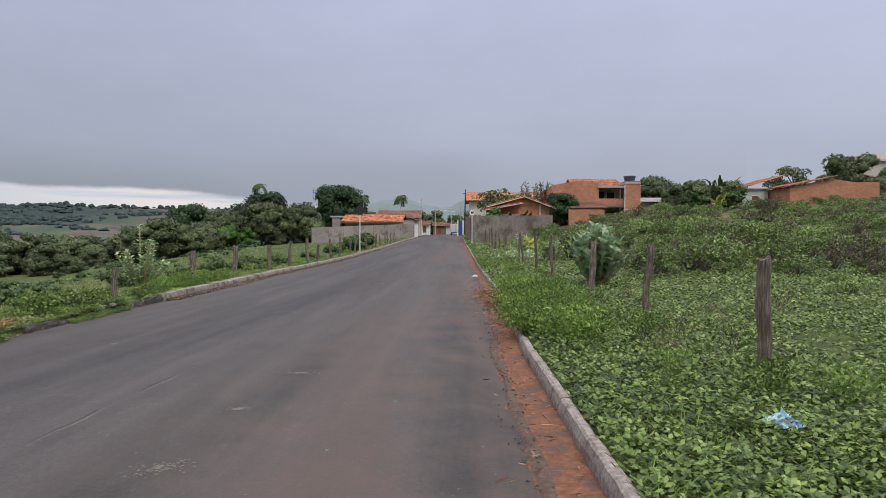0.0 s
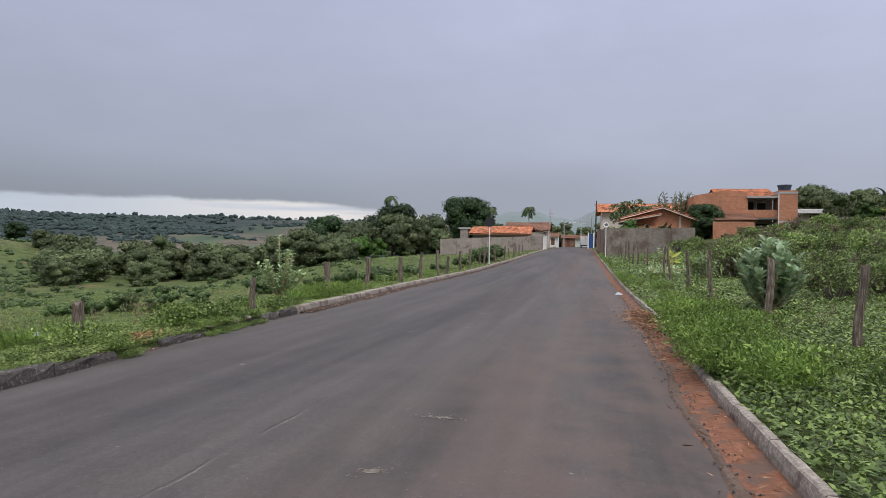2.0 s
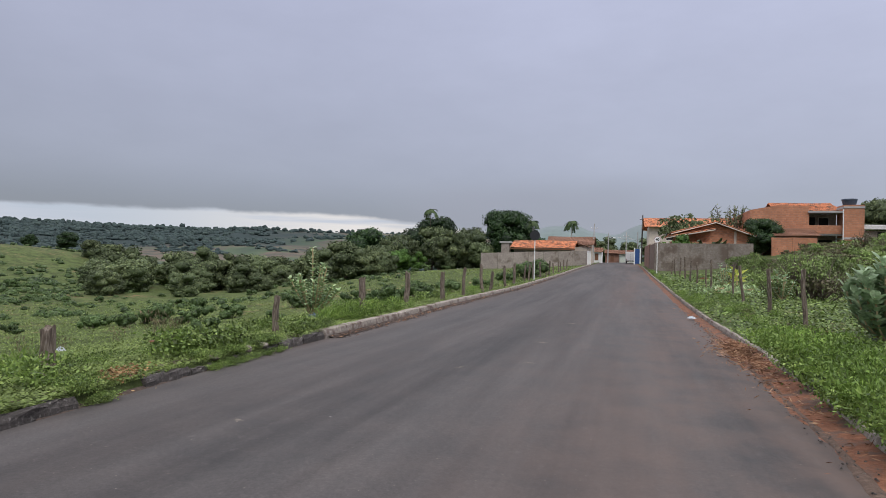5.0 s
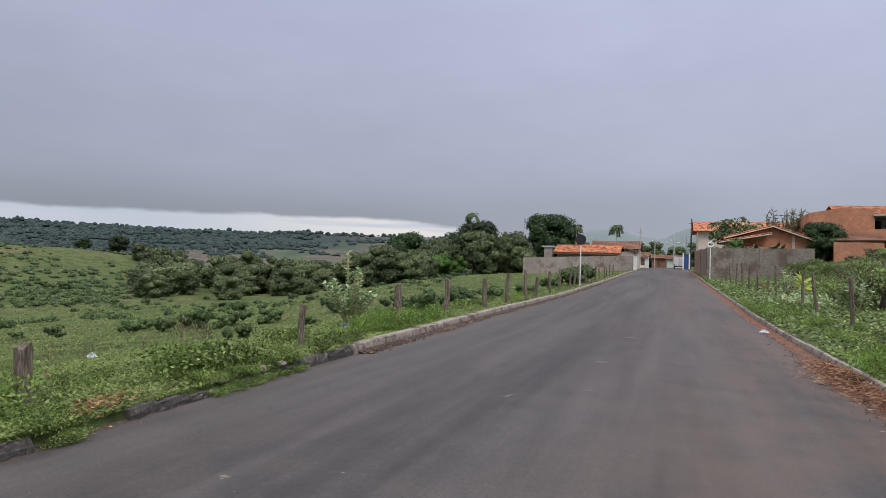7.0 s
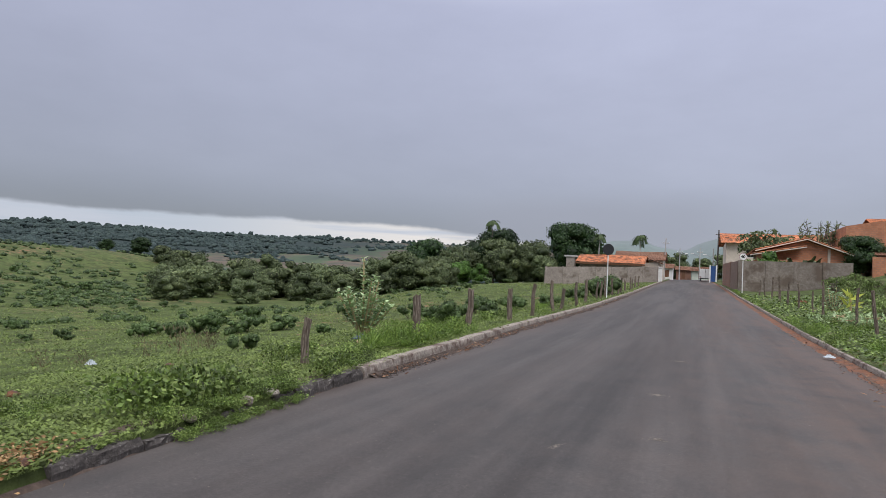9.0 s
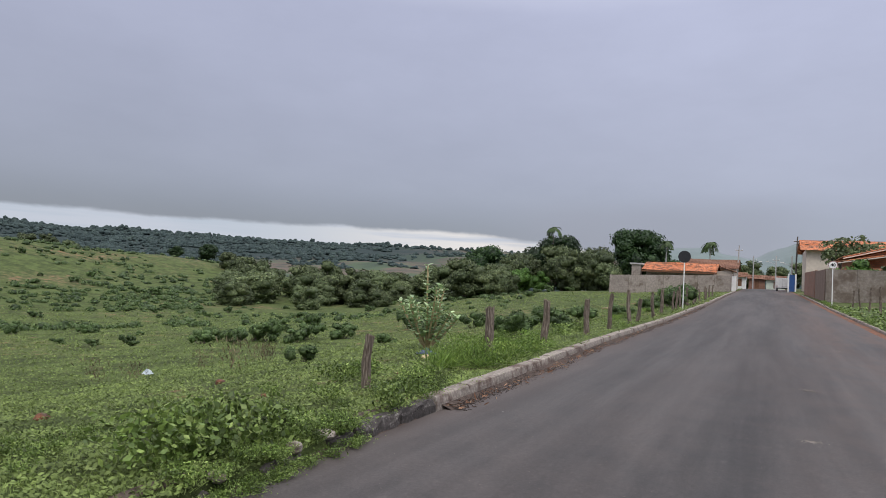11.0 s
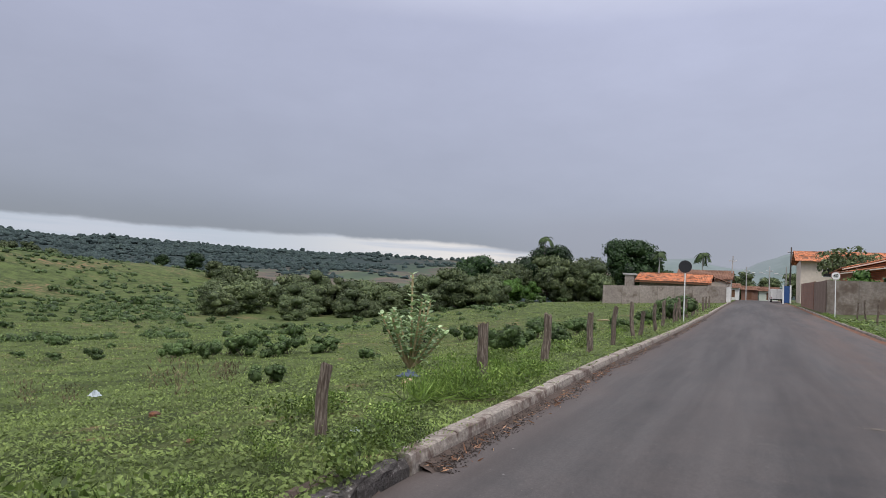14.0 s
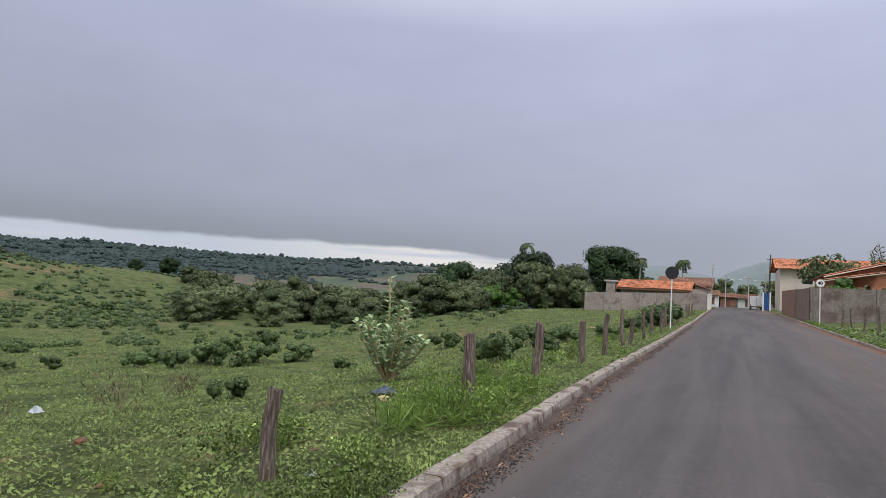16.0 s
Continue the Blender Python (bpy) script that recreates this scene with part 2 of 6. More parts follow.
def brick_material(name, c1, c2, joint, width=0.30, height=0.20, mortar=0.018):
    """Hollow clay blocks in running bond, joints recessed, for walls that stay far away."""
    m = bpy.data.materials.new(name)
    m.use_nodes = True
    g = Nodes(m.node_tree)
    geo = g.n("ShaderNodeNewGeometry")
    sep2 = g.n("ShaderNodeSeparateXYZ")
    g.set(sep2.inputs[0], geo.outputs["Position"])
    com = g.n("ShaderNodeCombineXYZ")
    g.set(com.inputs[0], g.math("ADD", sep2.outputs[0], sep2.outputs[1]))
    g.set(com.inputs[1], sep2.outputs[2])
    br = g.n("ShaderNodeTexBrick")
    g.set(br.inputs["Vector"], com.outputs[0])
    br.inputs["Color1"].default_value, br.inputs["Color2"].default_value, br.inputs["Mortar"].default_value = (*c1, 1), (*c2, 1), (*joint, 1)
    br.inputs["Scale"].default_value = 1.0
    br.inputs["Mortar Size"].default_value = mortar
    br.inputs["Brick Width"].default_value, br.inputs["Row Height"].default_value = width, height
    slow = g.noise(geo.outputs["Position"], 0.5, 6.0, 0.65)
    col = g.mix(1.0, br.outputs["Color"], g.math("MULTIPLY_ADD", slow, 0.9, 0.55), "MULTIPLY")
    bsdf = g.n("ShaderNodeBsdfPrincipled")
    g.set(bsdf.inputs["Base Color"], col)
    bsdf.inputs["Roughness"].default_value = 0.9
    bp = g.n("ShaderNodeBump")
    bp.inputs["Strength"].default_value = 0.5
    bp.inputs["Distance"].default_value = 0.02
    g.set(bp.inputs["Height"], g.math("SUBTRACT", 1.0, br.outputs["Fac"]))
    g.set(bsdf.inputs["Normal"], bp.outputs[0])
    g.set(g.n("ShaderNodeOutputMaterial").inputs[0], bsdf.outputs[0])
    return m


M_GROUND = ground_material()
M_ASPHALT = asphalt_material()
M_SOIL = material("red_soil", [(0.0, (0.085, 0.036, 0.02)), (0.5, (0.185, 0.078, 0.042)), (1.0, (0.29, 0.14, 0.082))], 14, 0.95, 0.9, 25, large=0.35, large_scale=1.6,
                  space="World", blotch=((0.105, 0.066, 0.050), 3.4, 0.46, 0.60))
M_DIRT = material("trodden_dirt", [(0.0, (0.055, 0.036, 0.027)), (0.5, (0.105, 0.070, 0.052)), (1.0, (0.18, 0.125, 0.092))], 16, 0.95, 0.8, 40, large=0.35, large_scale=2.5, space="World")
M_SILT = material("brown_silt", [(0.0, (0.04, 0.029, 0.024)), (0.5, (0.075, 0.054, 0.043)), (1.0, (0.13, 0.095, 0.075))], 12, 0.95, 0.8, 30, large=0.3, large_scale=1.5, space="World")
M_KERB = material("kerb_concrete", [(0.0, (0.11, 0.092, 0.076)), (0.5, (0.265, 0.228, 0.192)), (1.0, (0.47, 0.425, 0.37))], 22, 0.9, 0.7, 60, large=0.45, large_scale=1.7, vary=0.03,
                  space="World", blotch=((0.11, 0.075, 0.06), 3.0, 0.48, 0.66))
M_KERB_OLD = material("weathered_kerb", [(0.0, (0.026, 0.023, 0.021)), (0.62, (0.078, 0.068, 0.062)), (1.0, (0.36, 0.34, 0.31))], 20, 0.95, 1.0, 45, large=0.4, large_scale=3, space="World")
M_POST = material("grey_wood", [(0.0, (0.026, 0.018, 0.013)), (0.5, (0.125, 0.095, 0.073)), (1.0, (0.40, 0.345, 0.285))], 9, 0.9, 1.0, 18, stretch=(5, 5, 0.5), large=0.3, large_scale=1.2)
M_RENDERED = material("cement_render", [(0.0, (0.17, 0.142, 0.122)), (0.5, (0.285, 0.245, 0.212)), (1.0, (0.40, 0.355, 0.315))], 5, 0.95, 0.4, 20, large=0.3, large_scale=0.5, space="World",
                      blotch=((0.15, 0.12, 0.095), 0.7, 0.52, 0.7))
M_YARDWALL = material("grey_brown_render", [(0.0, (0.13, 0.108, 0.090)), (0.5, (0.205, 0.175, 0.148)), (1.0, (0.30, 0.262, 0.228))], 5, 0.95, 0.4, 20, large=0.35, large_scale=0.5, space="World",
                      blotch=((0.13, 0.10, 0.078), 0.7, 0.50, 0.68))
M_BROWNRENDER = material("brown_render", [(0.0, (0.12, 0.082, 0.062)), (0.5, (0.19, 0.135, 0.105)), (1.0, (0.27, 0.20, 0.16))], 5, 0.95, 0.5, 20, large=0.35, large_scale=0.6, space="World")
M_BRICK = brick_material("clay_block", (0.40, 0.165, 0.085), (0.50, 0.22, 0.12), (0.33, 0.19, 0.13))
M_BRICK_DARK = brick_material("dark_clay_block", (0.22, 0.11, 0.075), (0.28, 0.14, 0.09), (0.20, 0.14, 0.11))
M_TILE = material("clay_roof_tile", [(0.0, (0.34, 0.12, 0.05)), (0.5, (0.48, 0.17, 0.075)), (1.0, (0.62, 0.29, 0.16))], 4, 0.85, 0.5, 12, large=0.35, large_scale=0.7, space="World",
                  blotch=((0.15, 0.075, 0.045), 1.6, 0.44, 0.62))
M_TILE_OLD = material("old_roof_tile", [(0.0, (0.10, 0.055, 0.038)), (0.5, (0.19, 0.10, 0.065)), (1.0, (0.30, 0.15, 0.095))], 4, 0.9, 0.5, 12, large=0.4, large_scale=0.7, space="World")
M_BEIGE = material("beige_paint", [(0.0, (0.52, 0.45, 0.37)), (1.0, (0.66, 0.58, 0.49))], 3, 0.8, 0.2, 30, space="World")
M_WHITE = material("white_paint", [(0.0, (0.66, 0.66, 0.63)), (1.0, (0.82, 0.82, 0.80))], 3, 0.6, 0.1, 30)
M_MINT = material("pale_green_paint", [(0.0, (0.48, 0.54, 0.44)), (1.0, (0.62, 0.66, 0.56))], 3, 0.85, 0.2, 30, space="World")
# near-black fill that paints the shade inside windows, doorways and the garage
M_INNER_SHADE = material("inner_shade", [(0.0, (0.012, 0.012, 0.012)), (1.0, (0.03, 0.028, 0.026))], 4, 0.9, 0.0)
M_WOODDOOR = material("brown_wood", [(0.0, (0.10, 0.05, 0.03)), (1.0, (0.22, 0.11, 0.06))], 6, 0.7, 0.3, 20, stretch=(4, 4, 0.5))
M_POLE = material("concrete_pole", [(0.0, (0.30, 0.29, 0.28)), (1.0, (0.48, 0.47, 0.45))], 8, 0.9, 0.3, 30)
M_POLE_DARK = material("tarred_wood_pole", [(0.0, (0.06, 0.055, 0.05)), (1.0, (0.14, 0.125, 0.11))], 8, 0.9, 0.4, 20, stretch=(4, 4, 0.4))
M_METAL = material("galvanised", [(0.0, (0.42, 0.42, 0.42)), (1.0, (0.58, 0.58, 0.58))], 10, 0.45, 0.05, 40, metal=0.6)
M_SIGNBACK = material("dark_sign_back", [(0.0, (0.018, 0.018, 0.02)), (1.0, (0.035, 0.035, 0.038))], 10, 0.5, 0.05, 40)
M_SIGNRED = material("sign_red", [(0.0, (0.22, 0.05, 0.05)), (1.0, (0.30, 0.08, 0.075))], 10, 0.5, 0.05, 40)
M_BLACK = material("black_rubber", [(0.0, (0.012, 0.012, 0.012)), (1.0, (0.03, 0.03, 0.03))], 10, 0.7, 0.1, 40)
M_GUTTER = material("gutter_soil", [(0.0, (0.018, 0.014, 0.012)), (0.6, (0.045, 0.034, 0.028)), (1.0, (0.11, 0.08, 0.06))], 9, 0.95, 0.6)
M_BLUE = material("blue_paint", [(0.0, (0.02, 0.055, 0.16)), (1.0, (0.035, 0.085, 0.22))], 4, 0.5, 0.1, 30)
M_TANK = material("blue_grey_tank", [(0.0, (0.04, 0.06, 0.09)), (1.0, (0.07, 0.10, 0.14))], 4, 0.5, 0.1, 30)
M_BARK = material("bark", [(0.0, (0.05, 0.038, 0.03)), (1.0, (0.17, 0.135, 0.11))], 7, 0.95, 0.8, 15, stretch=(3, 3, 0.6))
M_STEM = material("pale_stem", [(0.0, (0.30, 0.225, 0.12)), (1.0, (0.58, 0.46, 0.27))], 9, 0.9, 0.5, 25)
M_BAG = material("blue_plastic", [(0.0, (0.18, 0.34, 0.50)), (1.0, (0.45, 0.60, 0.72))], 9, 0.35, 0.3, 30)
M_PAPER = material("pale_litter", [(0.0, (0.32, 0.37, 0.40)), (1.0, (0.58, 0.62, 0.64))], 9, 0.6, 0.3, 30)
M_DEAD = leaf_material("dead_leaf", [(0.0, (0.070, 0.034, 0.02)), (0.5, (0.21, 0.105, 0.058)), (1.0, (0.46, 0.32, 0.20))], 3.0, 0.8, 0.05)
M_FALLEN = leaf_material("fallen_leaf", [(0.0, (0.12, 0.062, 0.028)), (0.5, (0.27, 0.155, 0.065)), (1.0, (0.46, 0.35, 0.20))], 3.0, 0.8, 0.1)
M_MANGO = leaf_material("mango_leaf", [(0.0, (0.010, 0.022, 0.009)), (0.5, (0.026, 0.055, 0.017)), (1.0, (0.060, 0.105, 0.034))], 0.35, 0.5, 0.15)
M_TREE = leaf_material("tree_leaf", [(0.0, (0.038, 0.055, 0.024)), (0.5, (0.090, 0.118, 0.050)), (1.0, (0.185, 0.215, 0.096))], 0.22, 0.6, 0.15, gain=0.42)
M_LIGHTTREE = leaf_material("young_tree_leaf", [(0.0, (0.028, 0.062, 0.012)), (0.5, (0.065, 0.13, 0.025)), (1.0, (0.115, 0.20, 0.045))], 0.4, 0.55, 0.25)
M_SHRUB = leaf_material("shrub_leaf", [(0.0, (0.026, 0.044, 0.016)), (0.5, (0.074, 0.120, 0.038)), (1.0, (0.172, 0.240, 0.090))], 1.0, 0.55, 0.2)
M_SCRUB = leaf_material("scrub_leaf", [(0.0, (0.095, 0.080, 0.048)), (0.3, (0.115, 0.16, 0.050)), (1.0, (0.27, 0.365, 0.115))], 0.6, 0.6, 0.2)
M_BROWNSCRUB = leaf_material("half_dry_scrub", [(0.0, (0.07, 0.054, 0.038)), (0.45, (0.13, 0.112, 0.068)), (0.8, (0.13, 0.15, 0.06)), (1.0, (0.21, 0.23, 0.10))], 0.8, 0.7, 0.15)
M_COVER = leaf_material("ground_cover_leaf", [(0.0, (0.040, 0.042, 0.016)), (0.3, (0.066, 0.104, 0.025)), (0.6, (0.150, 0.222, 0.050)), (1.0, (0.340, 0.420, 0.130))], 2.2, 0.45, 0.22, mottling=6.0)
M_PASTURE = leaf_material("pasture_leaf", [(0.0, (0.080, 0.100, 0.033)), (0.4, (0.148, 0.200, 0.053)), (0.75, (0.212, 0.278, 0.077)), (1.0, (0.31, 0.380, 0.122))], 0.9, 0.6, 0.3, mottling=1.2)
M_FEATHER = leaf_material("feathery_weed", [(0.0, (0.050, 0.075, 0.018)), (0.5, (0.125, 0.205, 0.038)), (1.0, (0.26, 0.345, 0.085))], 1.2, 0.55, 0.3)
M_DRYWEED = leaf_material("dry_weed", [(0.0, (0.085, 0.068, 0.040)), (1.0, (0.20, 0.165, 0.095))], 0.8, 0.8, 0.1)
M_PALE = leaf_material("milkweed_leaf", [(0.0, (0.15, 0.225, 0.115)), (0.5, (0.28, 0.385, 0.215)), (1.0, (0.45, 0.55, 0.36))], 1.5, 0.45, 0.32)
M_SCUFF = material("worn_asphalt", [(0.0, (0.085, 0.074, 0.064)), (0.5, (0.165, 0.142, 0.120)), (1.0, (0.30, 0.26, 0.215))], 30, 0.9, 0.6, 90, space="World", large=0.3, large_scale=5)
M_SPINDLY = leaf_material("spindly_milkweed_leaf", [(0.0, (0.13, 0.19, 0.085)), (0.5, (0.25, 0.335, 0.165)), (1.0, (0.43, 0.51, 0.32))], 1.5, 0.5, 0.2)
M_PAPAYA = leaf_material("yellow_green_leaf", [(0.0, (0.22, 0.26, 0.04)), (1.0, (0.46, 0.48, 0.10))], 1.0, 0.5, 0.25)
M_PALM = leaf_material("palm_leaf", [(0.0, (0.03, 0.055, 0.018)), (1.0, (0.10, 0.145, 0.05))], 0.5, 0.5, 0.2)
# bluish stops carry the aerial haze of the far woods in their colour
M_HAZED_WOOD = leaf_material("hazed_wood", [(0.0, (0.028, 0.042, 0.041)), (0.5, (0.036, 0.054, 0.051)), (1.0, (0.050, 0.071, 0.060))], 0.02, 0.9, 0.0, mottling=0.5)
# pale grey-green ramp: distance haze is mixed into the mountain's base colour
M_HAZED_MOUNTAIN = material("mountain", [(0.0, (0.095, 0.13, 0.118)), (0.5, (0.125, 0.165, 0.148)), (1.0, (0.16, 0.20, 0.18))], 0.02, 0.95, 0.0, large=0.2, large_scale=0.004, space="World")


# ---- building helpers ----
def thing(name, label, category, group="", at=(0, 0, 0), turn=0.0, kind=""):
    ob = new(name)
    ob.empty_display_size = 0.1
    ob.matrix_world = pose(*at, 0, 0, turn)
    return tagged(ob, label, category, group, kind)


def part(name, bm, mat, parent=None, label="", smooth=False):
    me = bpy.data.meshes.new(name)
    bm.normal_update()
    bm.to_mesh(me)
    bm.free()
    me.materials.append(mat)
    if smooth:
        me.polygons.foreach_set("use_smooth", [True] * len(me.polygons))
    ob = new(name, me)
    if parent:
        ob.parent = parent
    return tagged(ob, label)


def quads(name, v, mat, parent=None):
    """An object from an array of n x 4 x 3 corners."""
    n = len(v)
    me = bpy.data.meshes.new(name)
    me.vertices.add(4 * n)
    me.vertices.foreach_set("co", np.asarray(v, np.float32).ravel())
    me.loops.add(4 * n)
    me.loops.foreach_set("vertex_index", np.arange(4 * n, dtype=np.int32))
    me.polygons.add(n)
    me.polygons.foreach_set("loop_start", np.arange(0, 4 * n, 4, dtype=np.int32))
    me.update(calc_edges=True)
    me.materials.append(mat)
    ob = new(name, me)
    if parent:
        ob.parent = parent
    return ob


def grid(name, p, mat, parent=None, smooth=True):
    """A sheet from an array of rows x columns x 3."""
    r, c, _ = p.shape
    k = np.arange(r * c).reshape(r, c)
    f = np.stack([k[:-1, :-1], k[:-1, 1:], k[1:, 1:], k[1:, :-1]], -1).reshape(-1, 4)
    me = bpy.data.meshes.new(name)
    me.from_pydata(p.reshape(-1, 3).tolist(), [], f.tolist())
    me.materials.append(mat)
    if smooth:
        me.polygons.foreach_set("use_smooth", [True] * len(me.polygons))
    ob = new(name, me)
    if parent:
        ob.parent = parent
    return ob


def box(bm, x0, x1, y0, y1, z0, z1, bevel=0.0):
    m = Matrix.LocRotScale(((x0 + x1) / 2, (y0 + y1) / 2, (z0 + z1) / 2), None, (x1 - x0, y1 - y0, z1 - z0))
    made = bmesh.ops.create_cube(bm, size=1.0, matrix=m)["verts"]
    if bevel:
        es = list({e for v in made for e in v.link_edges})
        bmesh.ops.bevel(bm, geom=es, offset=bevel, segments=2, affect="EDGES", profile=0.6)
    return bm


def tube(bm, p0, p1, r0, r1, seg=8):
    p0, p1 = Vector(p0), Vector(p1)
    m = Matrix.Translation((p0 + p1) / 2) @ (p1 - p0).to_track_quat("Z", "Y").to_matrix().to_4x4()
    bmesh.ops.create_cone(bm, cap_ends=True, segments=seg, radius1=r0, radius2=r1, depth=(p1 - p0).length, matrix=m)
    return bm


def prism(bm, outline, y0, y1):
    """A solid from an outline in x and z, between two depths."""
    a = [bm.verts.new((x, y0, z)) for x, z in outline]
    b = [bm.verts.new((x, y1, z)) for x, z in outline]
    bm.faces.new(a)
    bm.faces.new(b[::-1])
    for i in range(len(a)):
        j = (i + 1) % len(a)
        bm.faces.new((a[i], b[i], b[j], a[j]))
    bmesh.ops.recalc_face_normals(bm, faces=bm.faces)
    return bm


def smoothstep(a, b, x):
    t = np.clip((x - a) / (b - a), 0, 1)
    return t * t * (3 - 2 * t)


# ---- the lie of the land ----
def road_z(y):
    return np.interp(y, [-400, 20, 30, 40, 48, 58, 67, 82, 106, 144, 200, 300, 600], [0, 0, 0.09, 0.25, 0.43, 0.65, 0.90, 1.30, 1.86, 2.66, 3.3, 3.2, 2.2])


def camber(x, y):
    """The road leans a little towards the valley where it climbs."""
    return 0.03 * (np.clip(x, -7.6, 0.8) + 3.3) * smoothstep(24, 44, y)


def kerb_left(y):
    return np.interp(y, [-60, 8, 10.4, 12, 14.3, 17, 19, 22, 28, 38, 50, 67, 109, 400], [-5.6, -6.0, -6.2, -6.38, -6.55, -6.66, -6.74, -6.86, -7.0, -7.1, -7.12, -7.05, -7.1, -8])


def kerb_right(y):
    return np.interp(y, [-60, 8, 10, 15, 19, 26, 45, 65, 97, 131, 400], [0.58, 0.57, 0.56, 0.74, 0.76, 0.70, 0.60, 0.53, 0.47, 0.4, -1])


def rumple(x, y):
    return (0.5 * np.sin(x * 0.9 + 1.3 * np.sin(y * 0.47)) * np.cos(y * 0.8 + 0.7 * np.sin(x * 0.39))
            + 0.3 * np.sin(x * 2.3 + y * 1.1) * np.cos(y * 2.1 - x * 0.7))


def swell(x, y):
    return (np.sin(x * 0.011 + 1.7 * np.sin(y * 0.0063)) * np.cos(y * 0.009 + 0.6)
            + 0.5 * np.sin(x * 0.027 + y * 0.019 + 0.8) * np.cos(y * 0.031 - x * 0.012))


def land(x, y):
    """Height of the open ground at x, y."""
    x, y = np.asarray(x, float), np.asarray(y, float)
    rz = road_z(y) + camber(x, y)
    dl = np.maximum(kerb_left(y) - x, 0)
    dr = np.maximum(x - kerb_right(y), 0)
    fall = np.interp(dl, [0, 1.2, 6, 13, 25, 45, 75, 110, 400], [0, 0.0, 0.75, 2.0, 3.1, 4.8, 6.4, 7.0, 7.5])
    shelf = 0.65 * smoothstep(0.9, 2.0, y / (np.abs(x) + 20)) * smoothstep(30, 90, y)
    left = rz * (1 - smoothstep(10, 60, dl)) - fall * (1 - shelf)
    left = left + 15 * np.exp(-((x + 180) / 65) ** 2 - ((y - 60) / 75) ** 2)
    left = left + 5.6 * np.exp(-((x + 150) / 34) ** 2 - ((y - 141) / 34) ** 2)
    climb = np.interp(dr, [0, 2.5, 6, 12, 16, 25, 40, 60, 100, 300, 900], [0, 0.05, 0.35, 1.5, 2.5, 3.4, 4.2, 5.6, 8, 18, 30])
    right = rz * (1 - smoothstep(60, 200, dr)) + climb * (0.06 + 0.94 * smoothstep(34, 80, y))
    left = left - 0.11 * smoothstep(0.25, 1.0, dl)
    right = right - 0.10 * smoothstep(0.25, 1.2, dr) * (1 - smoothstep(18, 32, y))
    z = np.where(x < kerb_left(y), left, np.where(x > kerb_right(y), right, rz))
    away = np.hypot(x, y)
    ridge = 47 * smoothstep(330, 1050, away) * (1 - 0.5 * smoothstep(1200, 1900, away)) * (0.30 + 0.70 * smoothstep(-20, 260, -x))
    z = z + ridge * (1 + 0.10 * swell(x * 1.2, y)) + 3.0 * swell(x * 2, y * 2) * smoothstep(200, 500, away)
    return z + 0.06 * rumple(x, y) * np.clip(np.maximum(dl, dr) / 2.0, 0, 1) + 0.10


def spread(first, last, step, growth):
    out, p = [first], first
    while p < last:
        p += step
        step *= growth
        out.append(p)
    return np.array(out)


rows_y = np.concatenate([-spread(5, 400, 2.0, 1.25)[::-1], np.arange(-4, 60, 0.5), spread(60, 4500, 1.0, 1.045)])
off = np.concatenate([[0.10, 0.16], spread(0.3, 4500, 0.3, 1.055)])
ground_pts = []
for yy in rows_y:
    kl, kr = float(kerb_left(yy)), float(kerb_right(yy))
    xs = np.concatenate([kl - off[::-1], [kl + 0.03, (kl + kr) / 2, kr - 0.03], kr + off])
    zs = land(xs, np.full_like(xs, yy))
    mid = len(off)
    zs[mid:mid + 3] = road_z(yy) + camber(xs[mid:mid + 3], np.full(3, yy)) - 0.16
    ground_pts.append(np.stack([xs, np.full_like(xs, yy), zs], -1))
tagged(grid("ground", np.array(ground_pts), M_GROUND), "green pasture with red soil patches sloping into a valley", "ground", kind="structure")

# road: slightly crowned sheet with a ragged edge along the soil strip
ry = np.concatenate([np.arange(-12, 3, 0.5), np.arange(3, 26, 0.09), np.arange(26, 40, 0.25), np.arange(40, 190, 1.5)])
cols = np.linspace(0, 1, 15)
road_pts = []
for yy in ry:
    ragged = 0.035 * math.sin(yy * 1.7) * math.sin(yy * 0.63 + 1) + 0.012 * math.sin(yy * 7.1) + 0.016 * math.sin(yy * 23 + 3 * math.sin(yy * 5)) + 0.010 * math.sin(yy * 41 + 2 * math.sin(yy * 3.3))
    edge_r = float(kerb_right(yy)) - 0.30 + ragged + 0.30 * float(smoothstep(18, 27, yy))
    kl = float(kerb_left(yy)) + 0.005
    xs = kl + (edge_r - kl) * cols
    zs = road_z(yy) + camber(xs, yy) + 0.02 * np.sin(np.pi * cols) + 0.004 * rumple(xs * 3, np.full_like(xs, yy * 3)) - 0.02 * (cols > 0.999)
    road_pts.append(np.stack([xs, np.full_like(xs, yy), zs], -1))
tagged(grid("road", np.array(road_pts), M_ASPHALT), "worn grey asphalt road dusted with red soil", "road", kind="structure")
soil_pts = []
for yy in ry:
    kr = float(kerb_right(yy))
    xs = np.linspace(kr - 0.56, kr + 0.02, 7)
    heap = 0.10 * math.exp(-((yy - 17.5) / 1.6) ** 2) + 0.05 * math.exp(-((yy - 14) / 1.5) ** 2)
    zs = road_z(yy) + camber(xs, yy) - 0.035 + np.linspace(0, 1, 7) ** 1.5 * (0.06 + heap) + 0.010 * rumple(xs * 9, np.full_like(xs, yy * 6))
    soil_pts.append(np.stack([xs, np.full_like(xs, yy), zs], -1))
tagged(grid("soil_strip", np.array(soil_pts), M_SOIL), "strip of loose red soil beside the asphalt", "soil", kind="structure")

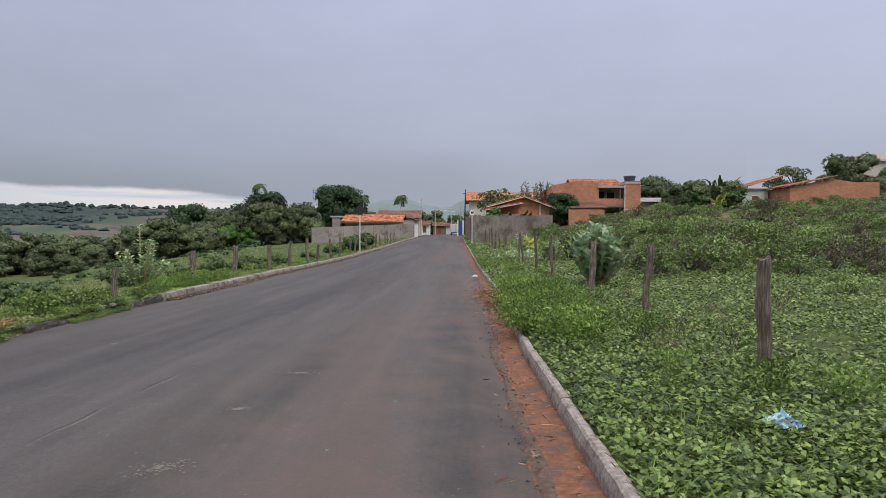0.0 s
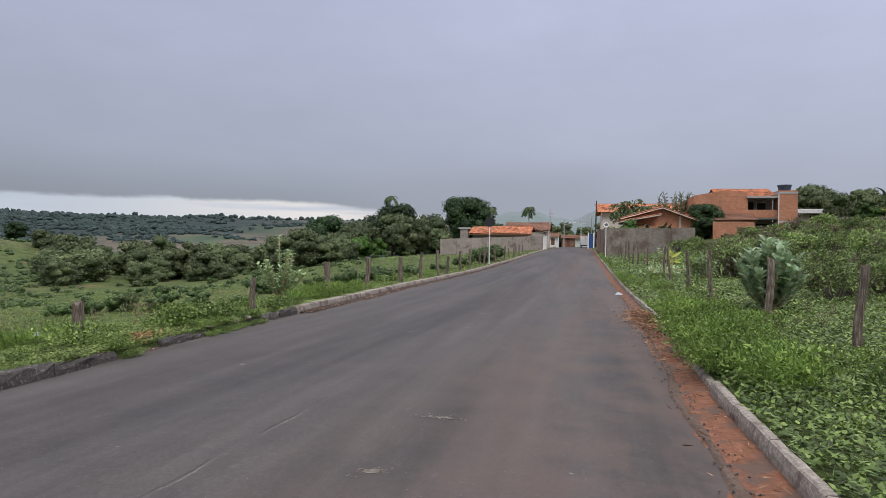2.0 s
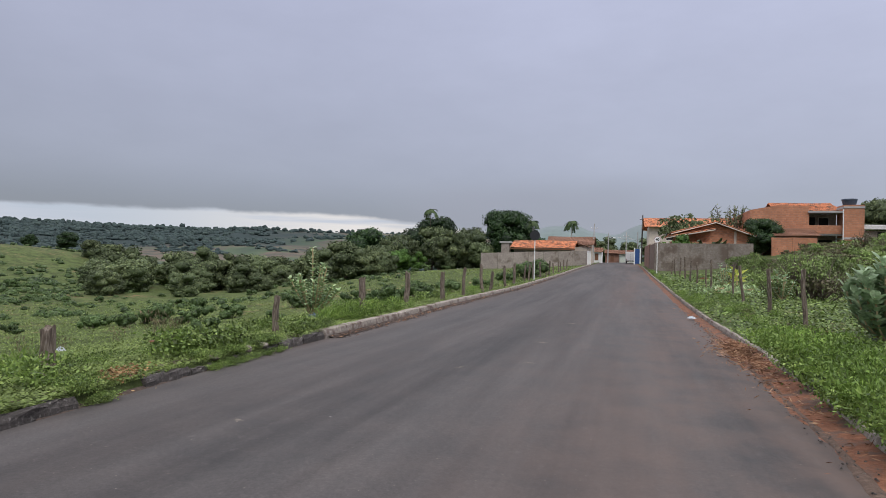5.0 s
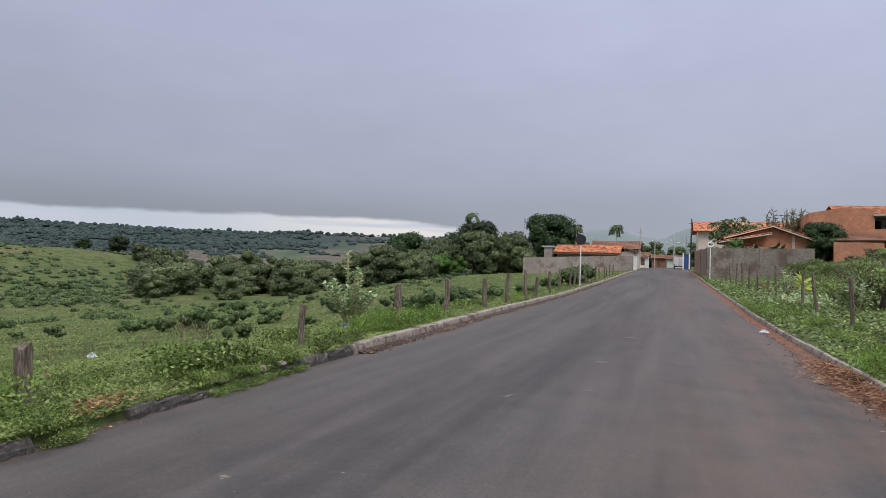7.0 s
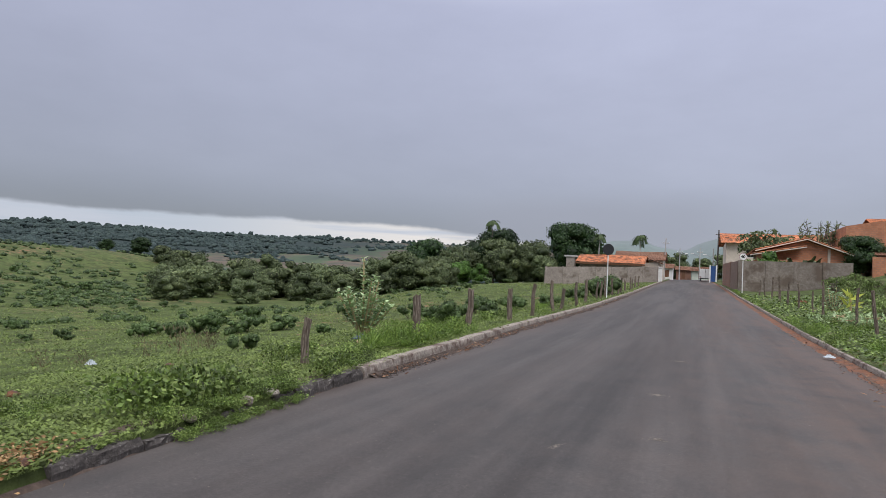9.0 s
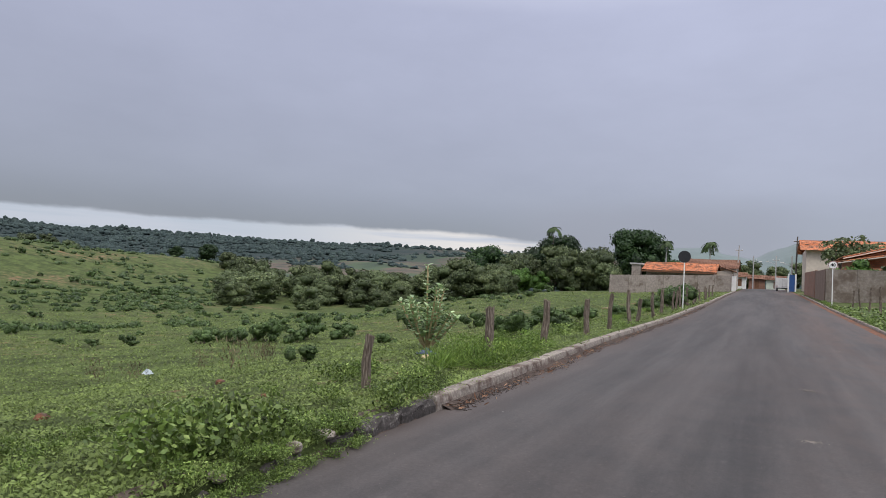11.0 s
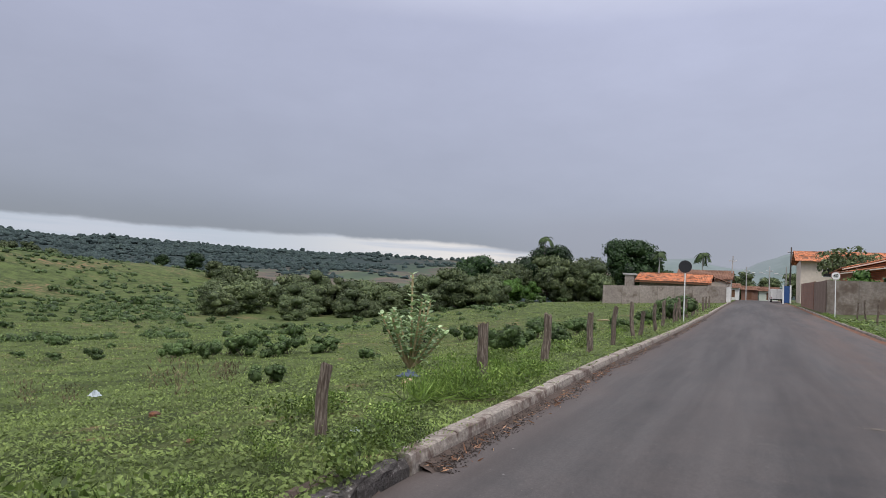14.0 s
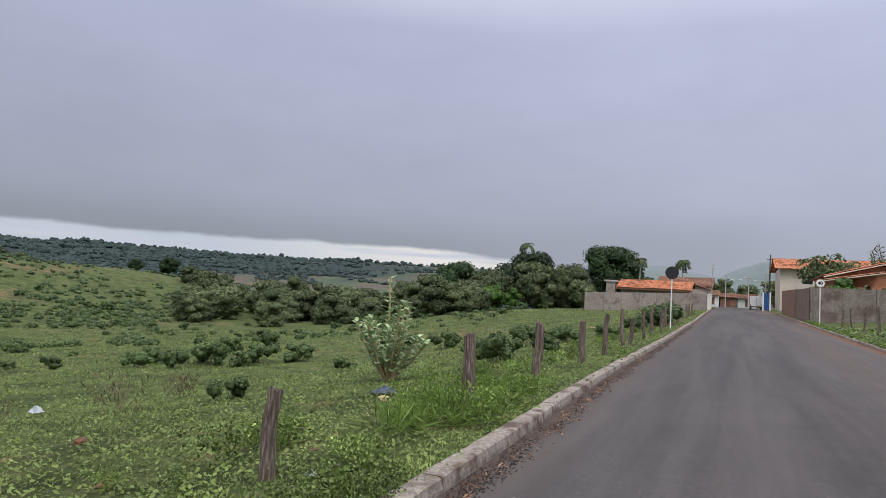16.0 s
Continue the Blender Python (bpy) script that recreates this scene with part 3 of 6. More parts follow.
fringe = []
for yy in ry[(ry > 3) & (ry < 26)]:
    kr = float(kerb_right(yy))
    mid_x = kr - 0.29 + 0.30 * float(smoothstep(18, 27, yy)) + 0.03 * math.sin(yy * 1.7) * math.sin(yy * 0.63 + 1)
    half = 0.060 + 0.025 * math.sin(yy * 3.1) * math.sin(yy * 1.3) + 0.008 * math.sin(yy * 17 + 2 * math.sin(yy * 4))
    xs = np.linspace(mid_x - half, mid_x + half, 5)
    zs = road_z(yy) + np.array([-0.028, 0.0, 0.003, -0.004, -0.035]) + 0.003 * rumple(xs * 11, np.full_like(xs, yy * 13))
    fringe.append(np.stack([xs, np.full_like(xs, yy), zs], -1))
tagged(grid("dirt_fringe", np.array(fringe), M_DIRT), "brown dirt along the broken asphalt edge", "soil", kind="structure")

ledge = []
for yy in ry[ry > 16.2]:
    kl = float(kerb_left(yy))
    xs = np.linspace(kl - 0.02, kl + 0.13 + 0.05 * math.sin(yy * 1.3) * math.sin(yy * 0.41), 5)
    zs = road_z(yy) + camber(xs, yy) + 0.006 + np.linspace(1, 0, 5) ** 1.6 * 0.045 + 0.006 * rumple(xs * 9, np.full_like(xs, yy * 6)) - 0.02 * (np.arange(5) == 4)
    ledge.append(np.stack([xs, np.full_like(xs, yy), zs], -1))
tagged(grid("soil_ledge", np.array(ledge), M_SILT), "brown silt washed against the kerb", "soil", kind="structure")

bank = []
for yy in np.arange(9.9, 15.6, 0.08):
    kl = float(kerb_left(yy))
    xs = kl + np.array([-0.34, -0.22, -0.12, -0.05, 0.02 + 0.02 * math.sin(yy * 5) + 0.010 * math.sin(yy * 19)])
    zs = np.array([0.13, 0.10, 0.055, 0.022, -0.02]) + 0.008 * rumple(xs * 9, np.full_like(xs, yy * 7))
    bank.append(np.stack([xs, np.full_like(xs, yy), zs], -1))
tagged(grid("dirt_bank", np.array(bank), M_SILT), "brown dirt bank where kerb stones are missing", "soil", kind="structure")

# the misty mountain behind the village, its haze painted into the pale colour
mx = np.linspace(-1500, 2300, 120)
depth = np.linspace(0, 1, 14)
mount = []
for d in depth:
    crest = 95 + 92 * np.exp(-((mx - 130) / 150) ** 2) + 85 * np.exp(-((mx + 280) / 240) ** 2) + 70 * np.exp(-((mx - 560) / 330) ** 2) + 7 * np.sin(mx * 0.021) + 4 * np.sin(mx * 0.057 + 1)
    mount.append(np.stack([mx, 2050 + 650 * d + 30 * np.sin(mx * 0.013 + d * 5), -5 + crest * math.sin(d * math.pi / 2) + 6 * np.sin(mx * 0.05 + d * 9) * d * (1 - d)], -1))
tagged(grid("backdrop", np.array(mount), M_HAZED_MOUNTAIN), "green mountain painted pale for haze, under low cloud", "mountain", kind="structure")


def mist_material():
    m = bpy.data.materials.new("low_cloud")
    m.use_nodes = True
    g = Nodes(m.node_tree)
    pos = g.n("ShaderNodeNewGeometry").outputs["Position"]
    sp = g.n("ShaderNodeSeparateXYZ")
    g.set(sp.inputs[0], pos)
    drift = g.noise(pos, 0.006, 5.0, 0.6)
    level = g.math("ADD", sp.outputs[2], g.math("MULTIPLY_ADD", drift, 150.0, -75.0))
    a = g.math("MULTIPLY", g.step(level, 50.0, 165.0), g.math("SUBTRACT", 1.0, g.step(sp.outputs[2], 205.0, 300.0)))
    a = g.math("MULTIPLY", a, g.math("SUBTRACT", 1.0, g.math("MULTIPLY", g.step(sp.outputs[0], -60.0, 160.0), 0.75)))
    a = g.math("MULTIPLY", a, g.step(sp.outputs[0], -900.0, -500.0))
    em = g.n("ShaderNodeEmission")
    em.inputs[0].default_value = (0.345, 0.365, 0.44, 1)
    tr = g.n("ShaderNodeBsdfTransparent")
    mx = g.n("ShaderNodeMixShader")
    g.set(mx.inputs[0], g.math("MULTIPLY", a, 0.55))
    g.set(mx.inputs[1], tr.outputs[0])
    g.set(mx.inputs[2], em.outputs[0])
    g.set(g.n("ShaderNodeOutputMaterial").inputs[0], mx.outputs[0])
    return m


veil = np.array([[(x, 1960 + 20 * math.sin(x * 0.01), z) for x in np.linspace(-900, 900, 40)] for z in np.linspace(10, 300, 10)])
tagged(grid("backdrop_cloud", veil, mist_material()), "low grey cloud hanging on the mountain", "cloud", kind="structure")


# ---- plants: shapes ----
def unit(rng, n):
    v = rng.normal(size=(n, 3))
    return v / np.linalg.norm(v, axis=1)[:, None]


def leaves(rng, c, length, width, lift=0.0, along=None):
    """Pointed leaves at the places c, turned at random or along given directions."""
    n = len(c)
    d = unit(rng, n) if along is None else along / np.linalg.norm(along, axis=1)[:, None]
    d = d + np.array([0, 0, lift])
    d /= np.linalg.norm(d, axis=1)[:, None]
    s = np.cross(d, unit(rng, n))
    s /= np.linalg.norm(s, axis=1)[:, None] + 1e-9
    k = rng.uniform(0.65, 1.3, n)[:, None]
    L, W = d * length * k, s * width * k
    return np.stack([c, c + 0.45 * L + 0.5 * W, c + L, c + 0.45 * L - 0.5 * W], 1)


def facing(rng, c, normal, length, width, loose=0.55):
    """Leaves that lie over a rounded clump, each a little askew."""
    n = normal + loose * unit(rng, len(c))
    n /= np.linalg.norm(n, axis=1)[:, None]
    d = np.cross(n, unit(rng, len(c)))
    d /= np.linalg.norm(d, axis=1)[:, None] + 1e-9
    s = np.cross(n, d)
    k = rng.uniform(0.65, 1.3, len(c))[:, None]
    L, W = d * length * k, s * width * k
    return np.stack([c - 0.5 * L, c + 0.5 * W, c + 0.5 * L, c - 0.5 * W], 1)


def crown(rng, blobs, per, length, width, lo=0.55, loose=0.55):
    """Leaves in the outer shells of many clumps (x, y, z, rx, rz)."""
    out = []
    for x, y, z, r, rz in blobs:
        n = max(8, int(per * (r * r + r * rz) / 2))
        u = unit(rng, n)
        u[:, 2] = np.where(u[:, 2] < -0.45, -u[:, 2], u[:, 2])
        q = rng.uniform(lo, 1.0, n)[:, None] ** 0.7
        c = np.array([x, y, z]) + u * q * np.array([r, r, rz]) * (1 + 0.12 * np.sin(u[:, :1] * 9 + x) * np.sin(u[:, 1:2] * 8 + y))
        out.append(facing(rng, c, u, length * 1.05, width * 1.25, loose))
    return np.concatenate(out)


def domes(name, c, r, h, mat, parent=None, seed=1, k=8, rough=0.16, prof=((0.0, 0.80), (0.3, 1.0), (0.62, 0.86), (0.88, 0.52), (1.0, 0.0))):
    """Rounded, uneven masses of foliage: one lump at each base point c, of radius r and height h."""
    rng = np.random.default_rng(seed)
    n, lv = len(c), len(prof)
    a = np.linspace(0, 2 * np.pi, k, endpoint=False)[None, None, :] + rng.uniform(0, 6.3, (n, 1, 1))
    rad = np.asarray(r)[:, None, None] * np.array([p[1] for p in prof])[None, :, None] * (1 + rough * rng.normal(size=(n, lv, k)))
    up = np.asarray(h)[:, None, None] * (np.array([p[0] for p in prof])[None, :, None] + 0.5 * rough * rng.normal(size=(n, lv, k)) * (np.arange(lv) < lv - 1)[None, :, None])
    v = np.stack([rad * np.cos(a), rad * np.sin(a), up], -1) + np.asarray(c)[:, None, None, :]
    i = np.arange(n * lv * k).reshape(n, lv, k)
    j = np.roll(i, -1, axis=2)
    f = np.stack([i[:, :-1], j[:, :-1], j[:, 1:], i[:, 1:]], -1).reshape(-1, 4)
    me = bpy.data.meshes.new(name)
    me.vertices.add(n * lv * k)
    me.vertices.foreach_set("co", v.astype(np.float32).ravel())
    me.loops.add(f.size)
    me.loops.foreach_set("vertex_index", f.astype(np.int32).ravel())
    me.polygons.add(len(f))
    me.polygons.foreach_set("loop_start", np.arange(0, f.size, 4, dtype=np.int32))
    me.update(calc_edges=True)
    me.polygons.foreach_set("use_smooth", [True] * len(f))
    me.materials.append(mat)
    ob = new(name, me)
    if parent:
        ob.parent = parent
    return ob


ROUND = ((0.0, 0.0), (0.12, 0.62), (0.38, 1.0), (0.66, 0.88), (0.88, 0.52), (1.0, 0.0))


def inner_crown(blobs, mat, parent, seed, fill=0.70):
    b = np.array(blobs)
    domes("inner_crown", b[:, :3] - np.array([0, 0, 1.0]) * b[:, 4:5] * fill, b[:, 3] * fill, b[:, 4] * 2 * fill, mat, parent, seed, 8, 0.24, ROUND)


def clumps(rng, n, w, h0, h1, r0, r1):
    """Clump centres filling a rounded, uneven crown of width w between two heights."""
    out = []
    for i in range(n):
        u = unit(rng, 1)[0] * rng.uniform(0.35, 0.95)
        f = 0.5 + 0.5 * u[2]
        r = rng.uniform(r0, r1)
        out.append((u[0] * (w / 2 - r * 0.7), u[1] * (w / 2 - r * 0.7), h0 + r * 0.6 + f * (h1 - h0 - 1.3 * r), r, r * rng.uniform(0.62, 0.9)))
    return out


def tree_template(name, seed, h, w, mat, n=16, bole=0.22, per=120, leaf=0.42, label="", airy=1.0, blob=(0.11, 0.22)):
    rng = np.random.default_rng(seed)
    ob = thing(name, label, "tree")
    blobs = clumps(rng, n, w, h * bole, h, w * blob[0], w * blob[1])
    bm = bmesh.new()
    top = Vector((rng.uniform(-0.2, 0.2), rng.uniform(-0.2, 0.2), h * (bole + 0.12)))
    tube(bm, (0, 0, -0.4), top, 0.035 * h, 0.024 * h, 9)
    for x, y, z, r, rz in blobs[:9]:
        mid = top.lerp(Vector((x, y, z)), 0.5) + Vector((0, 0, 0.06 * h))
        tube(bm, top, mid, 0.018 * h, 0.011 * h, 6)
        tube(bm, mid, (x, y, z), 0.011 * h, 0.004 * h, 5)
    part("trunk", bm, M_BARK, ob)
    q = crown(rng, blobs, per * airy, leaf, leaf * 0.5, 0.66, 0.75)
    quads("crown", q, mat, ob)
    if airy >= 1.0:
        inner_crown(blobs, mat, ob, seed)
    return ob


def put_tree(template, x, y, size=1.0, turn=0.0, label="", sink=0.0, squash=1.0):
    m = pose(x, y, float(land(x, y)) - sink, 0, 0, turn)
    ob = copy_thing(template, m)
    ob.scale = (size, size, size * squash)
    if label:
        ob["label"] = label
    return ob


def shrub_template(seed, h, w, mat, label, leaf=0.16, n=12, per=900, name="shrub", loose=0.55, twigs=0):
    rng = np.random.default_rng(seed)
    ob = thing(name, label, "shrub")
    blobs = [(rng.uniform(-0.4, 0.4) * w, rng.uniform(-0.4, 0.4) * w, h * rng.uniform(0.25, 0.75), w * rng.uniform(0.15, 0.28), h * rng.uniform(0.18, 0.32)) for _ in range(n)]
    quads("foliage", crown(rng, blobs, per, leaf, leaf * 0.55, 0.5, loose), mat, ob)
    if loose < 1:
        inner_crown(blobs, mat, ob, seed, 0.66)
    bm = bmesh.new()
    for x, y, z, r, rz in blobs:
        tube(bm, (x * 0.15, y * 0.15, -0.08), (x, y, z), 0.012 * h + 0.006, 0.004, 5)
    for _ in range(twigs):
        az, out = rng.uniform(0, 6.28), rng.uniform(0.15, 0.6) * w
        tip = Vector((math.cos(az) * out, math.sin(az) * out, h * rng.uniform(0.6, 1.15)))
        tube(bm, tip * 0.1, tip, 0.016, 0.006, 4)
    part("woody_base", bm, M_BARK, ob)
    return ob


def away_from_view(ob):
    """Templates go out of the world once their copies stand."""
    for o in (*ob.children_recursive, ob):
        bpy.data.objects.remove(o)


# ---- trees of the valley and the village ----
MANGO = [tree_template("mango_tree", 11 + i, 11.5, 12.0, M_MANGO, 46, -0.04, 60, 0.44, "large dense dark green mango tree") for i in range(2)]
BROAD = [tree_template("broadleaf_tree", 21 + i, 8.5, 8.8, M_TREE, 40, -0.14, 62, 0.41, "broad green tree in the valley wood") for i in range(4)]
YOUNG = [tree_template("young_tree", 31 + i, 5.5, 6.5, M_LIGHTTREE, 20, -0.14, 95, 0.33, "light green bushy tree at the wood's edge") for i in range(2)]
SPARSE = [tree_template("garden_tree", 41 + i, 7.0, 6.0, M_TREE, 13, 0.30, 110, 0.36, "thin-crowned green garden tree", 0.8, (0.13, 0.2)) for i in range(2)]

for k, (x, y, s, sq) in enumerate([(-44.5, 142, 1.28, 1.0), (-25.9, 136, 1.12, 1.05), (-21.5, 138, 0.75, 1.05), (-55, 130, 1.08, 0.95), (-61, 133, 0.95, 0.9)]):
    put_tree(MANGO[k % 2], x, y, s, 70 * k, sink=0.3, squash=sq)
for k, (x, y, s) in enumerate([(-44.5, 121, 1.05), (-40, 119, 0.75), (-52, 119, 0.7)]):
    put_tree(YOUNG[k % 2], x, y, s, 50 * k)
for k, (x, y, s) in enumerate([(-34, 121, 1.05), (-38, 126, 1.2), (-30, 120, 0.95), (-26.5, 116, 0.7), (-60, 124, 0.95), (-49, 133, 1.15), (-32, 130, 1.15)]):
    put_tree(BROAD[k % 4], x, y, s, 80 * k, "dark green tree behind the wall")
rng = np.random.default_rng(5)
count = 0
while count < 66:
    az, r = radians(rng.uniform(21, 48)), rng.uniform(100, 175)
    x, y = -4.8 - r * math.sin(az), 12.7 + r * math.cos(az)
    put_tree(BROAD[count % 4], x, y, rng.uniform(0.62, 1.2) * (0.85 if r < 112 else 1.0), rng.uniform(0, 360), sink=0.6, squash=rng.uniform(0.75, 1.05))
    count += 1
for k, (az, r, s) in enumerate([(51.2, 200, 0.55), (48.6, 194, 0.70), (59, 215, 1.0), (57.5, 225, 0.8), (60.5, 205, 0.9), (55.5, 232, 0.8), (62, 215, 1.1), (53.5, 240, 0.8)]):
    a = radians(az)
    put_tree(MANGO[k % 2] if k < 2 else BROAD[k % 4], -4.8 - r * math.sin(a), 12.7 + r * math.cos(a), s * 0.8, 60 * k, "lone round tree on the hillside", squash=0.9)

# right side gardens
for k, (x, y, s, kind, text) in enumerate([
        (29.0, 96, 0.76, BROAD[1], "round green tree behind a low roof"), (13.2, 84.0, 0.42, MANGO[1], "dark dense tree beside the brick house"),
        (14.7, 84.2, 0.31, MANGO[0], "dark dense tree beside the brick house"), (32.8, 89, 0.6, BROAD[0], "green tree among banana plants"),
        (31, 84, 0.6, BROAD[3], "green tree among banana plants"), (27.5, 83, 0.5, BROAD[2], "green tree among banana plants"), (34.5, 83, 0.5, BROAD[1], "green tree among banana plants"), (29.5, 80.5, 0.45, YOUNG[1], "green tree among banana plants"), (33, 79.5, 0.5, YOUNG[0], "green tree among banana plants"), (50.6, 98, 0.98, SPARSE[0], ""), (48.2, 99, 0.8, SPARSE[1], ""), (57.6, 96, 0.97, BROAD[2], "tall tree above the brick building"), (54.6, 95, 0.62, BROAD[3], "dense tree above the brick building"), (60.5, 90, 0.55, BROAD[0], "dense tree above the brick building"),
        (62.5, 94, 0.66, BROAD[1], "dense tree above the brick building"), (66, 91, 0.62, BROAD[0], "dense tree above the brick building"), (56.5, 88, 0.42, BROAD[1], "dense tree above the brick building"), (5.2, 103, 1.25, SPARSE[1], ""), (9.5, 108, 1.0, SPARSE[0], ""),
        (3.7, 75.5, 0.76, YOUNG[1], "leafy green tree behind the rendered wall"), (5.6, 76.5, 0.6, YOUNG[0], "leafy green tree behind the rendered wall"),
        (-12, 158, 0.8, BROAD[2], "dark tree behind the village roofs"), (-6.5, 172, 0.9, BROAD[0], "dark tree behind the village roofs"), (-1, 178, 0.8, BROAD[3], "dark tree behind the village roofs"),
        (4, 165, 0.8, BROAD[1], "dark tree behind the village roofs"), (-16, 170, 0.85, BROAD[1], "dark tree behind the village roofs")]):
    put_tree(kind, x, y, s, 47 * k, text)


# ---- palms, bananas and other odd crowns ----
def frond(bm_quads, rng, base, az, length, rise, leaflet, hang):
    pts = []
    for i in range(9):
        f = i / 8
        pts.append(np.array(base) + np.array([math.cos(az), math.sin(az), 0]) * length * f * (1 - 0.25 * f) + np.array([0, 0, length * (rise * f - hang * f * f)]))
    for a, b in zip(pts[:-1], pts[1:]):
        d = b - a
        side = np.cross(d, [0, 0, 1.0])
        side /= np.linalg.norm(side) + 1e-9
        for s in (-1, 1):
            for t in (0.0, 0.5):
                c = a + d * t
                tip = c + side * s * leaflet + d * 0.5 + np.array([0, 0, -0.35 * leaflet])
                bm_quads.append([c, c + d * 0.35, tip, c + d * 0.1 + side * s * leaflet * 0.5])


def palm(x, y, h, r, n=13, hang=0.9, label="tall slender palm with a ragged crown", seed=1, mat=None, thin=1.0):
    rng = np.random.default_rng(seed)
    ob = thing("palm_tree", label, "palm tree", at=(x, y, float(land(x, y))))
    bm = bmesh.new()
    lean = rng.uniform(-0.3, 0.3)
    for i in range(6):
        tube(bm, (lean * (i / 6) ** 2, 0, h * i / 6 - 0.2), (lean * ((i + 1) / 6) ** 2, 0, h * (i + 1) / 6 - 0.2), (0.16 - 0.012 * i) * thin, (0.15 - 0.012 * i) * thin, 8)
    part("trunk", bm, mat or M_POLE, ob)
    q = []
    for i in range(n):
        frond(q, rng, (lean, 0, h - 0.2), i * 2.399 + rng.uniform(-0.2, 0.2), r * rng.uniform(0.8, 1.1), rng.uniform(0.1, 0.9), 0.28 * r, hang * rng.uniform(0.7, 1.2))
    quads("crown", np.array(q), M_PALM, ob)


palm(-13.6, 150, 9.5, 2.2, 15, 1.0, seed=3)
palm(-42.4, 133, 13.2, 2.2, 11, 0.9, "thin dead-looking palm before a mango tree", seed=4, mat=M_BARK, thin=0.6)
palm(-19.9, 131, 9.0, 1.7, 13, 0.9, "palm beside a mango tree", seed=5)
palm(-8.6, 140, 5.0, 2.2, 13, 0.9, "short palm behind the village roofs", seed=6)
palm(-10.5, 143, 5.3, 2.0, 12, 0.9, "short palm behind the village roofs", seed=7)


def banana(x, y, h, n=8, seed=1, label="banana plant with broad arching leaves", mat=None, width=0.38):
    """Broad leaves that arch from a thick stem."""
    rng = np.random.default_rng(seed)
    ob = thing("banana_plant", label, "banana plant", at=(x, y, float(land(x, y))))
    bm = bmesh.new()
    tube(bm, (0, 0, -0.2), (0, 0, h * 0.36), 0.13, 0.08, 8)
    part("stem", bm, M_STEM, ob)
    q = []
    for i in range(n):
        az = i * 2.399 + rng.uniform(-0.3, 0.3)
        L, rise, hang = h * rng.uniform(0.45, 0.62), rng.uniform(0.9, 1.9), rng.uniform(0.5, 1.0)
        pts = [np.array([math.cos(az) * L * f, math.sin(az) * L * f, h * (0.12 + 0.2 * rng.random()) + L * (rise * f - hang * f * f)]) for f in np.linspace(0, 1, 8)]
        side = np.array([-math.sin(az), math.cos(az), 0])
        for j, (a, b) in enumerate(zip(pts[:-1], pts[1:])):
            w0, w1 = width * math.sin(math.pi * (j + 0.3) / 8), width * math.sin(math.pi * (j + 1.3) / 8)
            for s in (-1, 1):
                q.append([a, b, b + side * s * w1 + [0, 0, 0.25 * w1], a + side * s * w0 + [0, 0, 0.25 * w0]])
    quads("leaves", np.array(q), mat or M_LIGHTTREE, ob)


for k, (x, y, h) in enumerate([(7.0, 77, 3.8), (8.4, 78, 3.0), (28, 83, 3.4), (30, 84, 3.9), (32.2, 83, 4.2), (29, 86, 3.8), (33.8, 84, 4.3), (31.2, 86, 4.2), (35, 83, 3.7)]):
    banana(x, y, h, 19, 60 + k, mat=M_TREE, width=0.30)
banana(30.2, 76, 2.3, 11, 80, "yellow-green papaya plant on a bare stem", M_PAPAYA, 0.26)


def spiky(x, y, h, seed):
    """A shrub of upright stems with spear leaves."""
    rng = np.random.default_rng(seed)
    ob = thing("spear_leaf_shrub", "tall spiky green shrub above the roof", "shrub", at=(x, y, float(land(x, y))))
    bm = bmesh.new()
    q = []
    for i in range(13):
        az, out = i * 2.399, rng.uniform(0.1, 0.42) * h
        tip = np.array([math.cos(az) * out, math.sin(az) * out, h * rng.uniform(0.7, 1.0)])
        tube(bm, (0, 0, -0.2), tip, 0.05, 0.025, 5)
        c = tip * np.linspace(0.3, 1.0, 40)[:, None]
        q.append(leaves(rng, c, 0.6, 0.13, 0.5))
    part("stems", bm, M_BARK, ob)
    quads("leaves", np.concatenate(q), M_TREE, ob)


spiky(10.2, 91, 7.3, 5)
spiky(11.4, 92, 6.6, 6)


# ---- houses ----
def tiled_slope(name, parent, x0, x1, y_eave, z_eave, y_top, z_top, mat, wave=0.24, label=""):
    """A sheet of curved clay tiles that run up the slope, with a real lower lip."""
    n = int((x1 - x0) / wave * 6)
    xs = np.linspace(x0, x1, n + 1)
    rows = 9
    p = np.zeros((rows * 2, n + 1, 3))
    for i in range(rows):
        for j, f in enumerate((i / rows, (i + 1) / rows)):
            ripple = 0.05 * np.abs(np.sin(np.pi * (xs - x0) / wave)) + (0.05 if j == 0 else 0.0) + 0.03 * np.sin(xs * 0.8 + i)
            p[i * 2 + j] = np.stack([xs, np.full_like(xs, y_eave + (y_top - y_eave) * f), z_eave + (z_top - z_eave) * f + ripple], -1)
    ob = grid(name, p, mat, parent, smooth=False)
    sol = ob.modifiers.new("thick", "SOLIDIFY")
    sol.thickness, sol.offset = 0.06, -1
    return tagged(ob, label)


